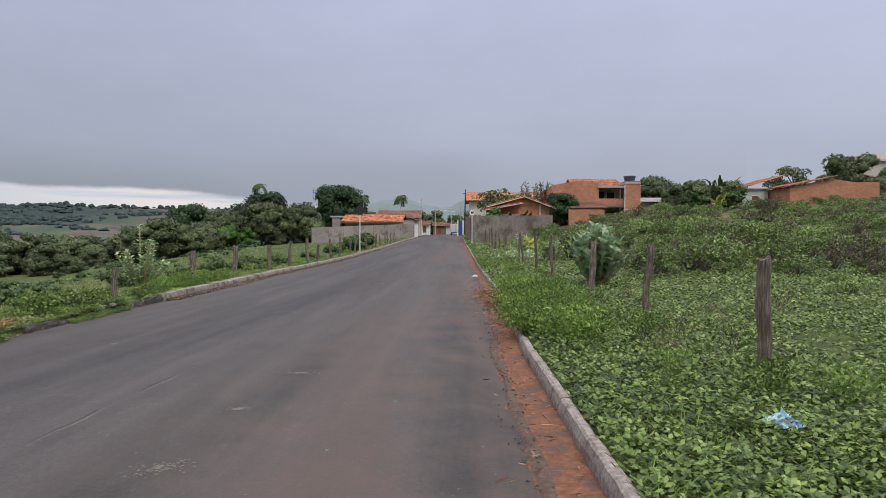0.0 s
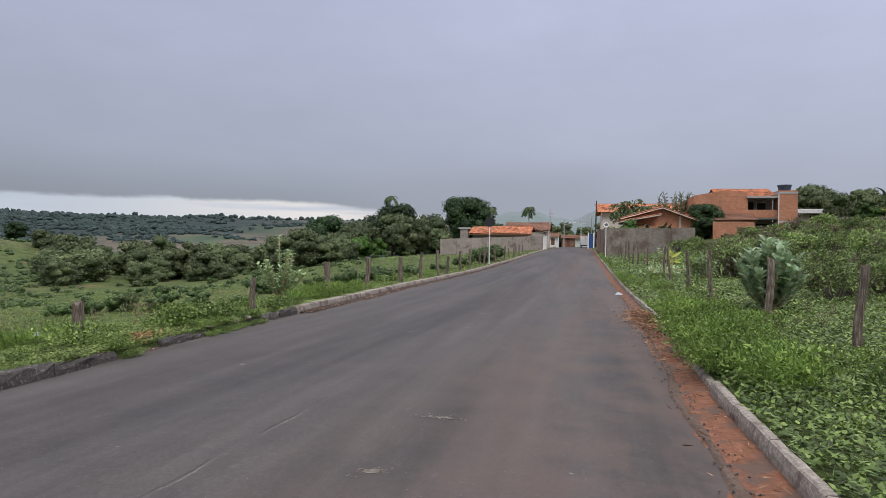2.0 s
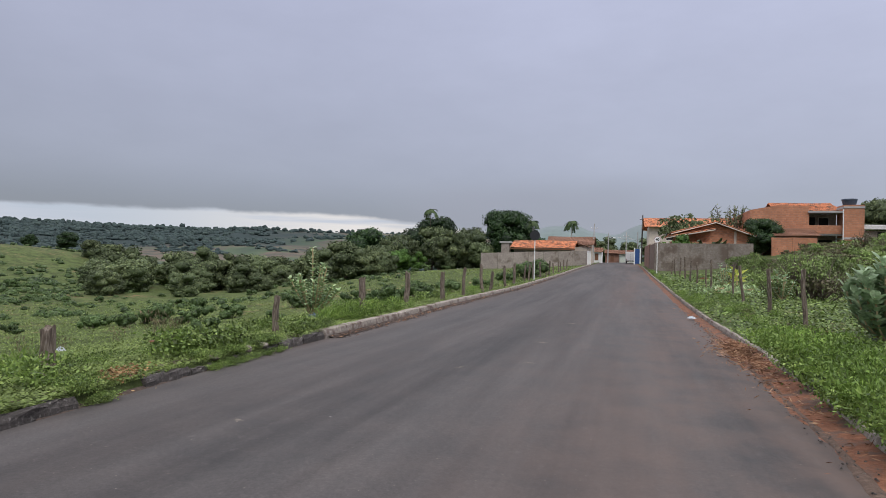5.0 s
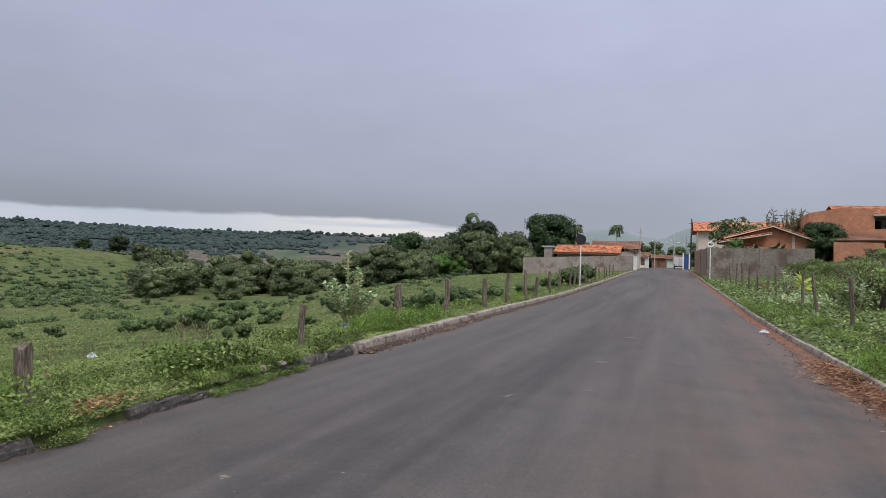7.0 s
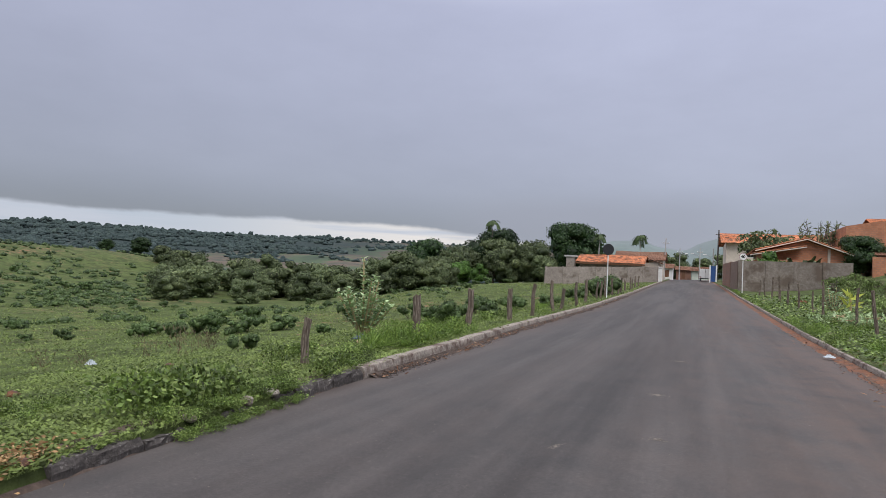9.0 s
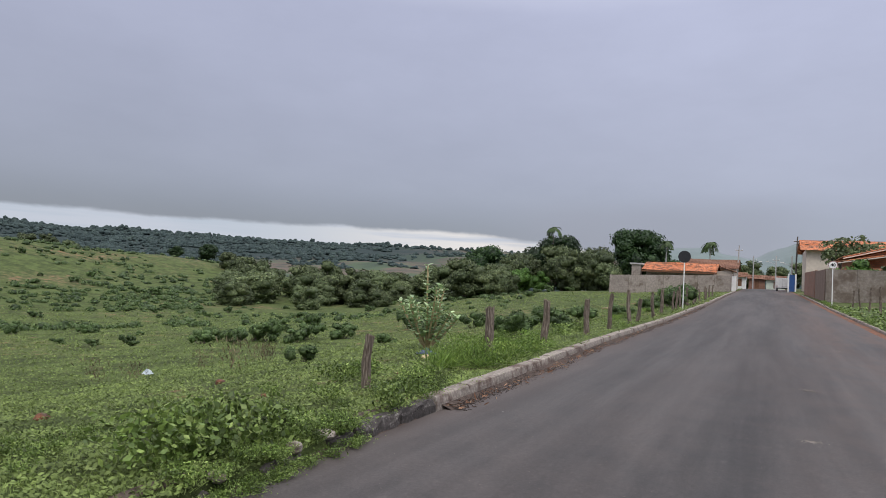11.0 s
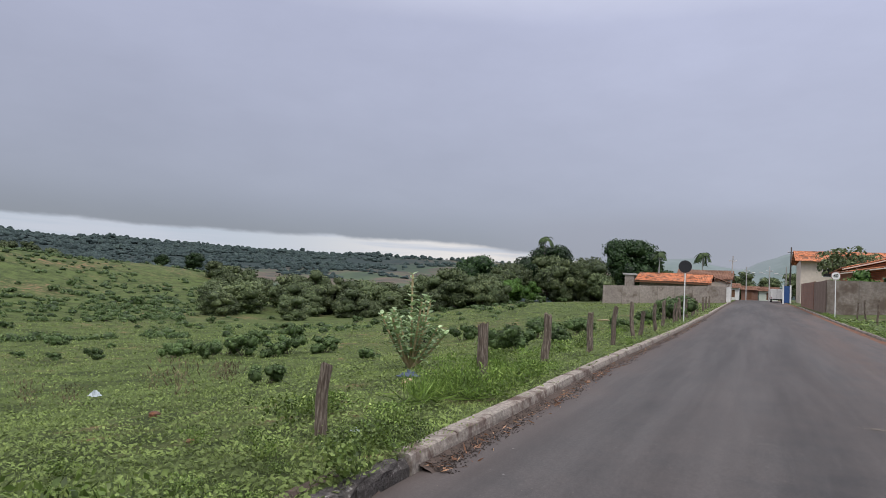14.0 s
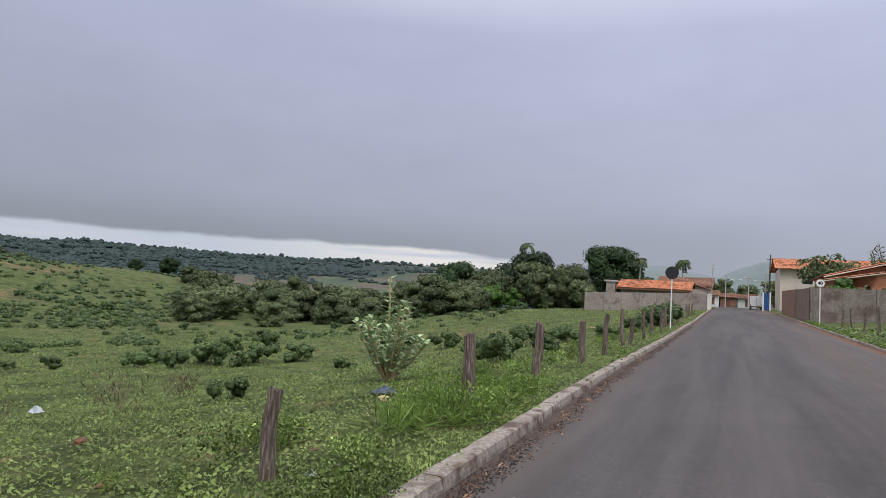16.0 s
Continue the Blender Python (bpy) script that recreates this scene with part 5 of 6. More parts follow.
for k, (x, y, h, ln, r) in enumerate(right_posts):
    fence_post(x, y, h, ln, r, 200 + k, "tall weathered grey wooden fence post in the grass")


# ---- shrubs ----
SHRUB = [shrub_template(300 + i, 1.05, 1.4, M_SHRUB, "low dark green pasture shrub", 0.115, 12, 800) for i in range(5)]
SCRUB = [shrub_template(320 + i, 1.5, 2.2, M_SCRUB, "tangled green and brown scrub bush", 0.14, 12, 430, "scrub_bush", 1.5, 16) for i in range(4)]
SCRUB += [shrub_template(330 + i, 1.4, 1.7, M_BROWNSCRUB, "scraggly half-dry brown scrub bush", 0.115, 11, 340, "scrub_bush", 1.5, 26) for i in range(2)]


def put_shrub(tpl, x, y, s, turn, tall=1.0, group=""):
    ob = copy_thing(tpl, pose(x, y, float(land(x, y)) - 0.05, 0, 0, turn))
    ob.scale = (s, s, s * tall)
    if group:
        ob["group"] = group
    return ob


rng = np.random.default_rng(17)
# the shrubs that stand out in the pasture
for x, y, s in ((-27.5, 36, 1.25), (-29.5, 36.5, 1.2), (-26, 37.5, 1.1), (-30.5, 34, 1.0), (-24.5, 38.5, 1.15), (-28.2, 34.2, 0.8), (-25.5, 35.8, 0.9), (-31.6, 36.2, 0.9), (-22.5, 46, 1.2), (-24.8, 46.5, 1.1),
                (-20.5, 47.5, 1.25), (-14.9, 23.5, 0.62), (-11.2, 31.5, 0.95), (-12.4, 32.5, 0.8), (-10.6, 34, 0.8), (-13.5, 41, 1.2), (-12, 42.5, 1.1), (-10.2, 44, 0.9), (-18.5, 33.5, 0.7),
                (-9.2, 55, 1.5), (-8.9, 58.5, 1.6), (-9.6, 62, 1.4), (-9.5, 49, 1.0), (-35, 45, 1.2), (-37, 47, 1.0), (-33.5, 47, 1.2)):
    put_shrub(SHRUB[int(rng.integers(5))], x, y, s, rng.uniform(0, 360), rng.uniform(0.8, 1.05), "pasture shrubs")
n = 0
while n < 90:
    az, r = radians(rng.uniform(4, 66)), math.exp(rng.uniform(math.log(34), math.log(150)))
    x, y = -4.5 - r * math.sin(az), 12 + r * math.cos(az)
    if x > -13 or (r < 70 and rng.random() < 0.6) or (r < 75 and az < radians(24)) or (r < 100 and az < radians(48) and rng.random() < 0.8) or math.sin(x * 0.13 + 1.2 * math.sin(y * 0.09)) + math.cos(y * 0.17) < rng.uniform(-1.4, 1.0):
        continue
    put_shrub(SHRUB[n % 5], x, y, rng.uniform(0.32, 0.82) * (0.8 + r / 170), rng.uniform(0, 360), rng.uniform(0.8, 1.15), "pasture shrubs")
    n += 1
n = 0
while n < 235:
    y = rng.uniform(24, 86)
    x = 4.2 + (y - 14) * rng.uniform(0.06, 0.98)
    if (y < 40 and x < 7.5 and rng.random() < 0.55) or (70 < y and x < 13.5) or (y > 78 and x < 24):
        continue
    if x > (24 + 0.5 * y) or (y < 30 and x < 9):
        continue
    put_shrub(SCRUB[int(rng.integers(6))], x, y, (0.36 + 0.86 * rng.random() ** 1.5) * (1.0 if y > 34 else 0.75), rng.uniform(0, 360), rng.uniform(0.7, 1.3), "roadside scrub")
    n += 1
far_scrub = ([], [])
n = 0
while n < 260:
    y = rng.uniform(54, 83)
    x = rng.uniform(13.8, 54)
    if x < 24 and y > 79:
        continue
    s = rng.uniform(0.4, 0.75)
    z = float(land(x, y))
    lumps = [(x + rng.normal(scale=0.7) * s, y + rng.normal(scale=0.7) * s, z + s * rng.uniform(0.15, 0.85), s * rng.uniform(0.35, 0.6), s * rng.uniform(0.25, 0.45)) for _ in range(8)]
    far_scrub[n % 3 == 0].append(crown(rng, lumps, 420, 0.17, 0.09, 0.3, 1.4))
    n += 1
for lot, mt, text in zip(far_scrub, (M_SCRUB, M_BROWNSCRUB), ("green scrub over the slope below the houses", "half-dry brown scrub over the slope below the houses")):
    tagged(quads("hillside_scrub", np.concatenate(lot), mt), text, "scrub", kind="stuff")
for x, y, s in ((6.6, 24.5, 0.75), (7.6, 26, 0.9), (8.8, 27, 0.95), (6.2, 27.5, 0.7), (10.5, 28.5, 1.0), (12.5, 28, 0.9), (14.6, 27.5, 1.0), (16.5, 28.5, 1.1), (18.5, 27.5, 1.0), (20.5, 28, 1.1), (22.5, 30, 1.1), (9.5, 18.2, 0.42), (4.6, 34, 0.6), (5.3, 40, 0.7), (4.5, 47, 0.7)):
    put_shrub(SCRUB[int(rng.integers(6))], x, y, s, rng.uniform(0, 360), 1.0, "roadside scrub")


# ---- milkweed bushes with broad pale leaves ----
def milkweed(x, y, h, stems, out, label, seed, leaf=0.17, bare=0.2, pairs=11, foot=0.5, z=None, uneven=0.8, mat=None, girth=0.022, lift=0.1):
    rng = np.random.default_rng(seed)
    ob = thing("milkweed_bush", label, "bush", at=(x, y, float(land(x, y)) if z is None else z))
    q = []
    for i in range(stems):
        az = i * 2.399 + rng.uniform(-0.4, 0.4)
        reach = out * math.sqrt((i + 0.5) / stems)
        way = np.array([math.cos(az), math.sin(az), 0])
        rise = h * (1 - 0.45 * (reach / out) ** 2) * rng.uniform(uneven, 1.0)
        path = [way * reach * (foot * min(1, f * 3) * 0.4 + (1 - 0.4 * foot) * f ** 0.8) + np.array([0, 0, rise * f]) for f in np.linspace(0, 1, 9)]
        if foot < 0:
            lead = (i % 4) * 1.6 + 0.4
            trunk = np.array([math.cos(lead), math.sin(lead), 0]) * out * 0.42
            tip = way * reach + np.array([0, 0, rise])
            if i < 4:
                tip = trunk * 1.5 + np.array([0, 0, h * (1.0 - 0.06 * i)])
            fork = trunk + np.array([0, 0, h * 0.40])
            path = [fork * f / 0.4 if f < 0.4 else fork + (tip - fork) * ((f - 0.4) / 0.6) for f in np.linspace(0, 1, 9)]
        bm = bmesh.new()
        for a, b in zip(path[:-1], path[1:]):
            tube(bm, a, b, girth, girth * 0.8, 6)
        part("stem", bm, M_STEM, ob)
        fs = np.linspace(bare, 1.0, pairs)
        knots = np.stack([np.interp(fs, np.linspace(0, 1, 9), [p[k] for p in path]) for k in range(3)], -1)
        c, d = [], []
        for k, (f, p) in enumerate(zip(fs, knots)):
            for s in (0, math.pi):
                a = k * math.pi / 2 + s + az
                c.append(p)
                d.append((math.cos(a), math.sin(a), lift + 0.45 * f))
        c, d = np.array(c), np.array(d) + rng.normal(scale=0.25, size=(len(c), 3))
        d /= np.linalg.norm(d, axis=1)[:, None]
        side = np.cross(d, np.tile([0, 0, 1.0], (len(d), 1)))
        side /= np.linalg.norm(side, axis=1)[:, None] + 1e-9
        up = np.cross(side, d)
        L = leaf * rng.uniform(0.7, 1.2, len(c))[:, None]
        m1, m2, tip = c + d * L * 0.32, c + d * L * 0.74, c + d * L - up * L * 0.08
        for s in (-1, 1):
            e1, e2 = m1 + side * s * L * 0.34 + up * L * 0.08, m2 + side * s * L * 0.33 + up * L * 0.06
            q += [np.stack([c, e1, e1 * 0.5 + m1 * 0.5, m1], 1), np.stack([m1, e1, e2, m2], 1), np.stack([m2, e2, tip * 0.6 + e2 * 0.4 + d * L * 0.06, tip], 1)]
    quads("foliage", np.concatenate(q), mat or M_PALE, ob)
    return ob


milkweed(3.9, 21.0, 1.8, 36, 0.80, "tall milkweed bush with thick pale oval leaves", 71, 0.25, 0.10, 13, 0.9, lift=0.65)
milkweed(-12.0, 25.6, 2.6, 17, 1.0, "spindly milkweed bush on pale woody stems", 72, 0.20, 0.26, 16, 0.0, None, 0.5, M_SPINDLY, 0.030)
milkweed(4.6, 33.5, 1.3, 7, 0.5, "small milkweed with pale leaves", 73, 0.17, 0.2, 9)
milkweed(3.9, 44, 1.4, 6, 0.5, "small milkweed with pale leaves", 74, 0.17, 0.2, 9)


# ---- weeds along the verges ----
def weed_template(seed, h, mat, n, L, W, label, name="weed_clump", lift=0.6):
    rng = np.random.default_rng(seed)
    ob = thing(name, label, "weed")
    c = np.stack([rng.normal(scale=0.16, size=n), rng.normal(scale=0.16, size=n), h * rng.uniform(0.1, 1.0, n) ** 0.8], -1)
    c[:, :2] *= (0.5 + 0.8 * c[:, 2:] / h)
    quads("foliage", leaves(rng, c, L, W, lift), mat, ob)
    return ob


BROADWEED = [weed_template(500 + i, 0.34, M_COVER, 420, 0.055, 0.032, "leafy green weed clump beside the kerb", lift=0.2) for i in range(3)]
FEATHER = [weed_template(510 + i, 0.40, M_FEATHER, 420, 0.060, 0.022, "feathery green weed clump overhanging the kerb") for i in range(3)]
DARKWEED = [weed_template(520 + i, 0.30, M_COVER, 320, 0.05, 0.028, "low green creeping weed clump", lift=0.2) for i in range(3)]
DRY = [weed_template(530 + i, 0.62, M_DRYWEED, 130, 0.11, 0.018, "dry brown seeding weed stalks", "dry_weed", 1.5) for i in range(2)]


def put_weed(tpl, x, y, s):
    ob = copy_thing(tpl, pose(x, y, float(land(x, y)), 0, 0, rng.uniform(0, 360)))
    ob.scale = (s, s, s * rng.uniform(0.8, 1.15))


for k in range(58):
    y = rng.uniform(10.6, 18.0)
    put_weed(FEATHER[k % 3], float(kerb_right(y)) + rng.uniform(0.05, 1.3), y, rng.uniform(0.7, 1.25))
for k in range(34):
    y = rng.uniform(11.0, 15.6)
    put_weed((FEATHER if k % 2 else BROADWEED)[k % 3], float(kerb_right(y)) + rng.uniform(-0.02, 0.22), y, rng.uniform(0.5, 0.85))
for k in range(40):
    y = rng.uniform(4.5, 40)
    put_weed((FEATHER if k % 3 else BROADWEED)[k % 3], float(kerb_right(y)) + rng.uniform(0.3, 2.4), y, rng.uniform(0.5, 1.0))
for k in range(40):
    y = rng.uniform(8.6, 17)
    put_weed((BROADWEED, DARKWEED)[k % 3 == 0][k % 3], float(kerb_left(y)) - rng.uniform(0.5, 2.8), y, rng.uniform(0.25, 0.55))
for x, y, s in ((-6.95, 13.1, 1.15), (-7.15, 12.7, 1.1), (-6.85, 13.5, 0.95), (-7.4, 13.3, 1.1), (-7.0, 12.9, 1.0), (-7.25, 13.1, 1.1), (-6.75, 15.3, 0.8), (-7.1, 10.7, 0.9), (-7.4, 10.9, 0.9), (-7.2, 16.2, 0.6), (-7.3, 16.6, 0.6), (-7.55, 17.4, 0.7), (-7.9, 17.6, 0.6)):
    put_weed(BROADWEED[int(rng.integers(3))], x, y, s)
for k in range(46):
    y = rng.uniform(10.4, 10.8) if k % 5 == 0 else rng.uniform(12.4, 14.5)
    put_weed(BROADWEED[k % 3], float(kerb_left(y)) - rng.uniform(0.02, 0.40), y, rng.uniform(0.22, 0.45))
# creeping weeds that spill over the road edge where kerb stones are missing
for k in range(36):
    y = rng.uniform(10.45, 10.75) if k % 6 == 0 else rng.uniform(12.4, 14.5)
    ob = copy_thing(BROADWEED[k % 3], pose(float(kerb_left(y)) + rng.uniform(-0.06, 0.07), y, float(road_z(y)) - 0.01, 0, 0, rng.uniform(0, 360)))
    ob.scale = (0.26, 0.42, rng.uniform(0.16, 0.34))
for k in range(46):
    y = rng.uniform(17, 52)
    put_weed((BROADWEED, DARKWEED, FEATHER)[k % 3][k % 3], float(kerb_left(y)) - rng.uniform(0.3, 2.8), y, rng.uniform(0.5, 1.1))
for k in range(44):
    y = rng.uniform(24, 72)
    put_weed((FEATHER, BROADWEED)[k % 2][k % 3], float(kerb_right(y)) + rng.uniform(0.12, 0.4), y, rng.uniform(0.35, 0.75))
for k in range(7):
    put_weed(DRY[k % 2], -16.2 + rng.normal(scale=1.6), 21.6 + rng.normal(scale=1.3), rng.uniform(0.7, 1.25))
for k in range(26):
    put_weed(DRY[k % 2], rng.uniform(1.6, 9), rng.uniform(8, 26), rng.uniform(0.4, 0.8))
for k in range(14):
    y = rng.uniform(18.2, 22.5)
    put_weed(FEATHER[k % 3], rng.uniform(-8.4, -7.2), y, rng.uniform(0.7, 1.1))


LONGGRASS = [weed_template(540 + i, 0.16, M_FEATHER, 90, 0.34, 0.016, "tuft of long arching grass blades", "grass_tuft", 0.9) for i in range(2)]
for k in range(9):
    put_weed(LONGGRASS[k % 2], -7.95 + rng.normal(scale=0.38), 19.5 + rng.normal(scale=0.45), rng.uniform(0.7, 1.1))
for k in range(10):
    put_weed(LONGGRASS[k % 2], -9.3 + rng.normal(scale=0.5), 11.4 + rng.normal(scale=0.4), rng.uniform(0.7, 1.0))
for x, y, s in ((-6.80, 16.15, 0.42), (-6.84, 16.45, 0.36), (-6.92, 16.7, 0.5), (-7.05, 16.4, 0.6), (-7.2, 15.9, 0.6)):
    put_weed(BROADWEED[int(rng.integers(3))], x, y, s)


# ---- brush, poles and a yellowing plant by the fences ----
def fallen_pole(name, a, b, r, mat, label):
    bm = bmesh.new()
    mid = (Vector(a) + Vector(b)) / 2 + Vector((0, 0, 0.04))
    tube(bm, a, mid, r, r * 0.9, 8)
    tube(bm, mid, b, r * 0.9, r * 0.7, 8)
    return tagged(part(name, bm, mat), label, "pole")


fallen_pole("fallen_pole", (-14.4, 57.8, float(land(-14.4, 57.8)) + 0.10), (-12.3, 53.4, float(land(-12.3, 53.4)) + 0.12), 0.06, M_STEM, "pale wooden pole lying in the pasture grass")
BRUSH_X, BRUSH_Y = 2.9, 35.2
pile = thing("brush_pile", "pile of cut branches and wilted leaves in the grass", "brush pile", at=(BRUSH_X, BRUSH_Y, float(land(BRUSH_X, BRUSH_Y))))
bm = bmesh.new()
for k in range(13):
    a = rng.uniform(0, 6.28)
    c = Vector((rng.normal(scale=0.35), rng.normal(scale=0.3), rng.uniform(0.05, 0.4)))
    d = Vector((math.cos(a), math.sin(a), rng.uniform(-0.2, 0.35))) * rng.uniform(0.3, 0.7)
    tube(bm, c - d, c + d, 0.020, 0.010, 5)
part("branches", bm, M_STEM, pile, "pale bare cut branches")
c = np.stack([rng.normal(scale=0.5, size=420), rng.normal(scale=0.4, size=420), np.abs(rng.normal(scale=0.2, size=420))], -1)
quads("leaves", leaves(rng, c + [0, 0, 0.15], 0.17, 0.08, 0.3), M_SPINDLY, pile)
yp = thing("banana_plant", "young plant with yellowed broad leaves by the fence", "banana plant", at=(4.3, 42.3, float(land(4.3, 42.3))))
bm = bmesh.new()
tube(bm, (0, 0, -0.1), (0, 0, 0.7), 0.05, 0.03, 8)
part("stem", bm, M_STEM, yp)
c = np.stack([rng.normal(scale=0.05, size=16), rng.normal(scale=0.05, size=16), rng.uniform(0.3, 0.8, 16)], -1)
quads("leaves", leaves(rng, c, 0.55, 0.15, 0.5), M_PAPAYA, yp)


# ---- ground cover ----
def patchy(x, y):
    return 0.5 + 0.5 * np.sin(x * 1.7 + 2.1 * np.sin(y * 0.9)) * np.sin(y * 1.3 + 1.7 * np.sin(x * 0.8 + 0.5))


def tufty(x, y):
    return 0.5 + 0.5 * np.sin(x * 9 + 2.0 * np.sin(y * 5 + 0.3 * x)) * np.sin(y * 8 + 2.2 * np.sin(x * 4.3 + 1))


def cover(rng, x, y, size, tall):
    n = len(x)
    a = rng.uniform(0, 2 * np.pi, n)
    d = np.stack([np.cos(a), np.sin(a), rng.uniform(-0.25, 0.7, n)], -1)
    s = np.stack([-np.sin(a), np.cos(a), rng.uniform(-0.7, 0.7, n)], -1)
    c = np.stack([x, y, land(x, y) + tall * rng.uniform(0.0, 1.0, n) * (0.15 + 0.7 * patchy(x, y) + 0.7 * tufty(x, y))], -1)
    L, W = d * size[:, None], s * size[:, None] * 0.33
    return np.stack([c, c + 0.5 * L + W, c + L, c + 0.5 * L - W], 1)


def blades(rng, x, y, size, tall):
    n = len(x)
    a = rng.uniform(0, 2 * np.pi, n)
    lean = rng.uniform(0.15, 0.9, n)
    d = np.stack([np.cos(a) * lean, np.sin(a) * lean, np.ones(n)], -1)
    h = tall * rng.uniform(0.5, 1.2, n) * (0.4 + 0.9 * patchy(x * 0.7 + 3, y * 0.7))
    s = np.stack([-np.sin(a), np.cos(a), np.zeros(n)], -1) * (size * 0.055)[:, None]
    c = np.stack([x, y, land(x, y) - 0.01], -1)
    mid = c + d * (h * 0.6)[:, None]
    tip = c + d * h[:, None] + np.stack([np.cos(a) * h * 0.45, np.sin(a) * h * 0.45, -0.12 * h], -1)
    return np.stack([c - s, c + s, mid * 0.25 + tip * 0.75 + s * 0.5, tip], 1)


def fan(rng, n, cx, cy, lo, hi, r0, r1):
    az, r = np.radians(rng.uniform(lo, hi, n)), np.exp(rng.uniform(math.log(r0), math.log(r1), n))
    return cx - r * np.sin(az), cy + r * np.cos(az), r


rng = np.random.default_rng(23)
x, y, r = fan(rng, 330000, 0.3, 1.0, -70, 3, 4.0, 60)
ok = (x > kerb_right(y) + 0.12) & ~((patchy(x * 0.45, y * 0.45) > 0.965) & (rng.random(len(x)) < 0.8)) & (rng.random(len(x)) < 0.30 + 0.9 * tufty(x, y) * (0.5 + 0.7 * patchy(x * 0.6 + 5, y * 0.6)))
x, y, r = x[ok], y[ok], r[ok]
k = rng.random(len(x)) < 0.86
tagged(quads("ground_cover", cover(rng, x[k], y[k], 0.036 + 0.0024 * r[k], 0.085 + 0.0012 * r[k]), M_COVER), "dense low green leafy ground cover", "ground cover", kind="stuff")
tagged(quads("grass", blades(rng, x[~k], y[~k], 0.04 + 0.006 * r[~k], 0.075 + 0.002 * r[~k]), M_FEATHER), "green grass blades among the leafy cover", "grass", kind="stuff")
x, y, r = fan(rng, 420000, -4.0, 10.0, -12, 108, 2.2, 90)
ok = (x < kerb_left(y) - 0.06) & ~((patchy(x * 0.4 + 2, y * 0.4) > 0.96) & (rng.random(len(x)) < 0.8)) & (rng.random(len(x)) < 0.30 + 0.9 * tufty(x, y) * (0.5 + 0.7 * patchy(x * 0.6 + 5, y * 0.6)))
x, y, r = x[ok], y[ok], r[ok]
k = rng.random(len(x)) < 0.42
tagged(quads("ground_cover", cover(rng, x[k], y[k], 0.036 + 0.0020 * r[k], 0.048 + 0.0010 * r[k]), M_PASTURE), "low leafy weeds covering the pasture", "ground cover", kind="stuff")
tagged(quads("grass", blades(rng, x[~k], y[~k], 0.045 + 0.007 * r[~k], 0.055 + 0.0016 * r[~k]), M_PASTURE), "short pasture grass on the slope", "grass", kind="stuff")

# ---- small shrubs all over the far slope ----
rng = np.random.default_rng(29)
out, lumps, n = [], [], 0
while n < 2000:
    az, r = radians(rng.uniform(20, 72)), math.exp(rng.uniform(math.log(58), math.log(260)))
    x, y = -4.5 - r * math.sin(az), 12 + r * math.cos(az)
    if math.sin(x * 0.11 + 1.2 * math.sin(y * 0.07)) + math.cos(y * 0.13 + x * 0.05) < rng.uniform(-1.6, 1.2) or (r < 112 and az < radians(49) and rng.random() < 0.88):
        continue
    s = rng.uniform(0.22, 0.62) * (0.8 + r / 220)
    m = 44 if r < 120 else 16
    u = unit(rng, m)
    u[:, 2] = np.abs(u[:, 2])
    p = np.array([x, y, float(land(x, y)) + 0.05]) + u * np.array([s * rng.uniform(0.9, 1.6), s * rng.uniform(0.9, 1.6), s * 0.8]) * rng.uniform(0.6, 1.05, m)[:, None]
    out.append(facing(rng, p, u, s * 0.40, s * 0.28, 0.9))
    lumps.append((x, y, float(land(x, y)) - 0.05, s * rng.uniform(0.6, 0.85), s * 0.85))
    n += 1
lumps = np.array(lumps)
tagged(domes("hillside_thickets", lumps[:, :3], lumps[:, 3], lumps[:, 4], M_SHRUB, None, 30), "rounded dark shrub masses on the far pasture slope", "shrubs", kind="stuff")
tagged(quads("hillside_shrubs", np.concatenate(out), M_SHRUB), "small dark shrubs dotted over the far pasture slope", "shrubs", kind="stuff")

# ---- distant woods ----
rng = np.random.default_rng(31)
far = []
while len(far) < 15500:
    az, r = radians(rng.uniform(-6, 76)), math.exp(rng.uniform(math.log(230), math.log(1180)))
    x, y = -r * math.sin(az), r * math.cos(az)
    s = float(swell(x * 1.9 + 40, y * 1.9)) + 0.5 * math.sin(x * 0.05) * math.cos(y * 0.043)
    deg = math.degrees(az)
    thick = -0.75 + 1.9 * float(smoothstep(26, 42, deg) * smoothstep(560, 760, r)) + 0.75 * float(smoothstep(930, 1040, r)) + 0.35 * float(smoothstep(230, 330, r) * (1 - smoothstep(330, 430, r)))
    if s + rng.uniform(-0.45, 0.45) + thick < 0.0:
        continue
    size = rng.uniform(1.3, 3.1) * (0.75 + r / 1300)
    z = float(land(x, y)) - 0.3
    far.append((x, y, z, size * 1.12, size * rng.uniform(0.65, 1.1)))
    if rng.random() < 0.5:
        far.append((x + size * rng.uniform(-0.8, 0.8), y, z + size * rng.uniform(0.1, 0.5), size * 0.7, size * rng.uniform(0.7, 1.2)))
# single trees that stand up against the sky along the crest
for k in range(420):
    az, r = radians(rng.uniform(4, 66)), rng.uniform(985, 1075)
    x, y = -r * math.sin(az), r * math.cos(az)
    size = rng.uniform(1.8, 4.2)
    far.append((x, y, float(land(x, y)) + size * rng.uniform(0.0, 0.7), size, size * rng.uniform(0.9, 1.4)))
far = np.array(far)
# no haze in the air here: the blue-grey foliage colour paints it
tagged(domes("far_woods", far[:, :3], far[:, 3], far[:, 4], M_HAZED_WOOD, None, 33, 6, 0.22, ((0.0, 0.85), (0.4, 1.0), (0.8, 0.66), (1.0, 0.0))), "scattered woods on the distant hills, tinted blue-grey for haze", "woods", kind="stuff")


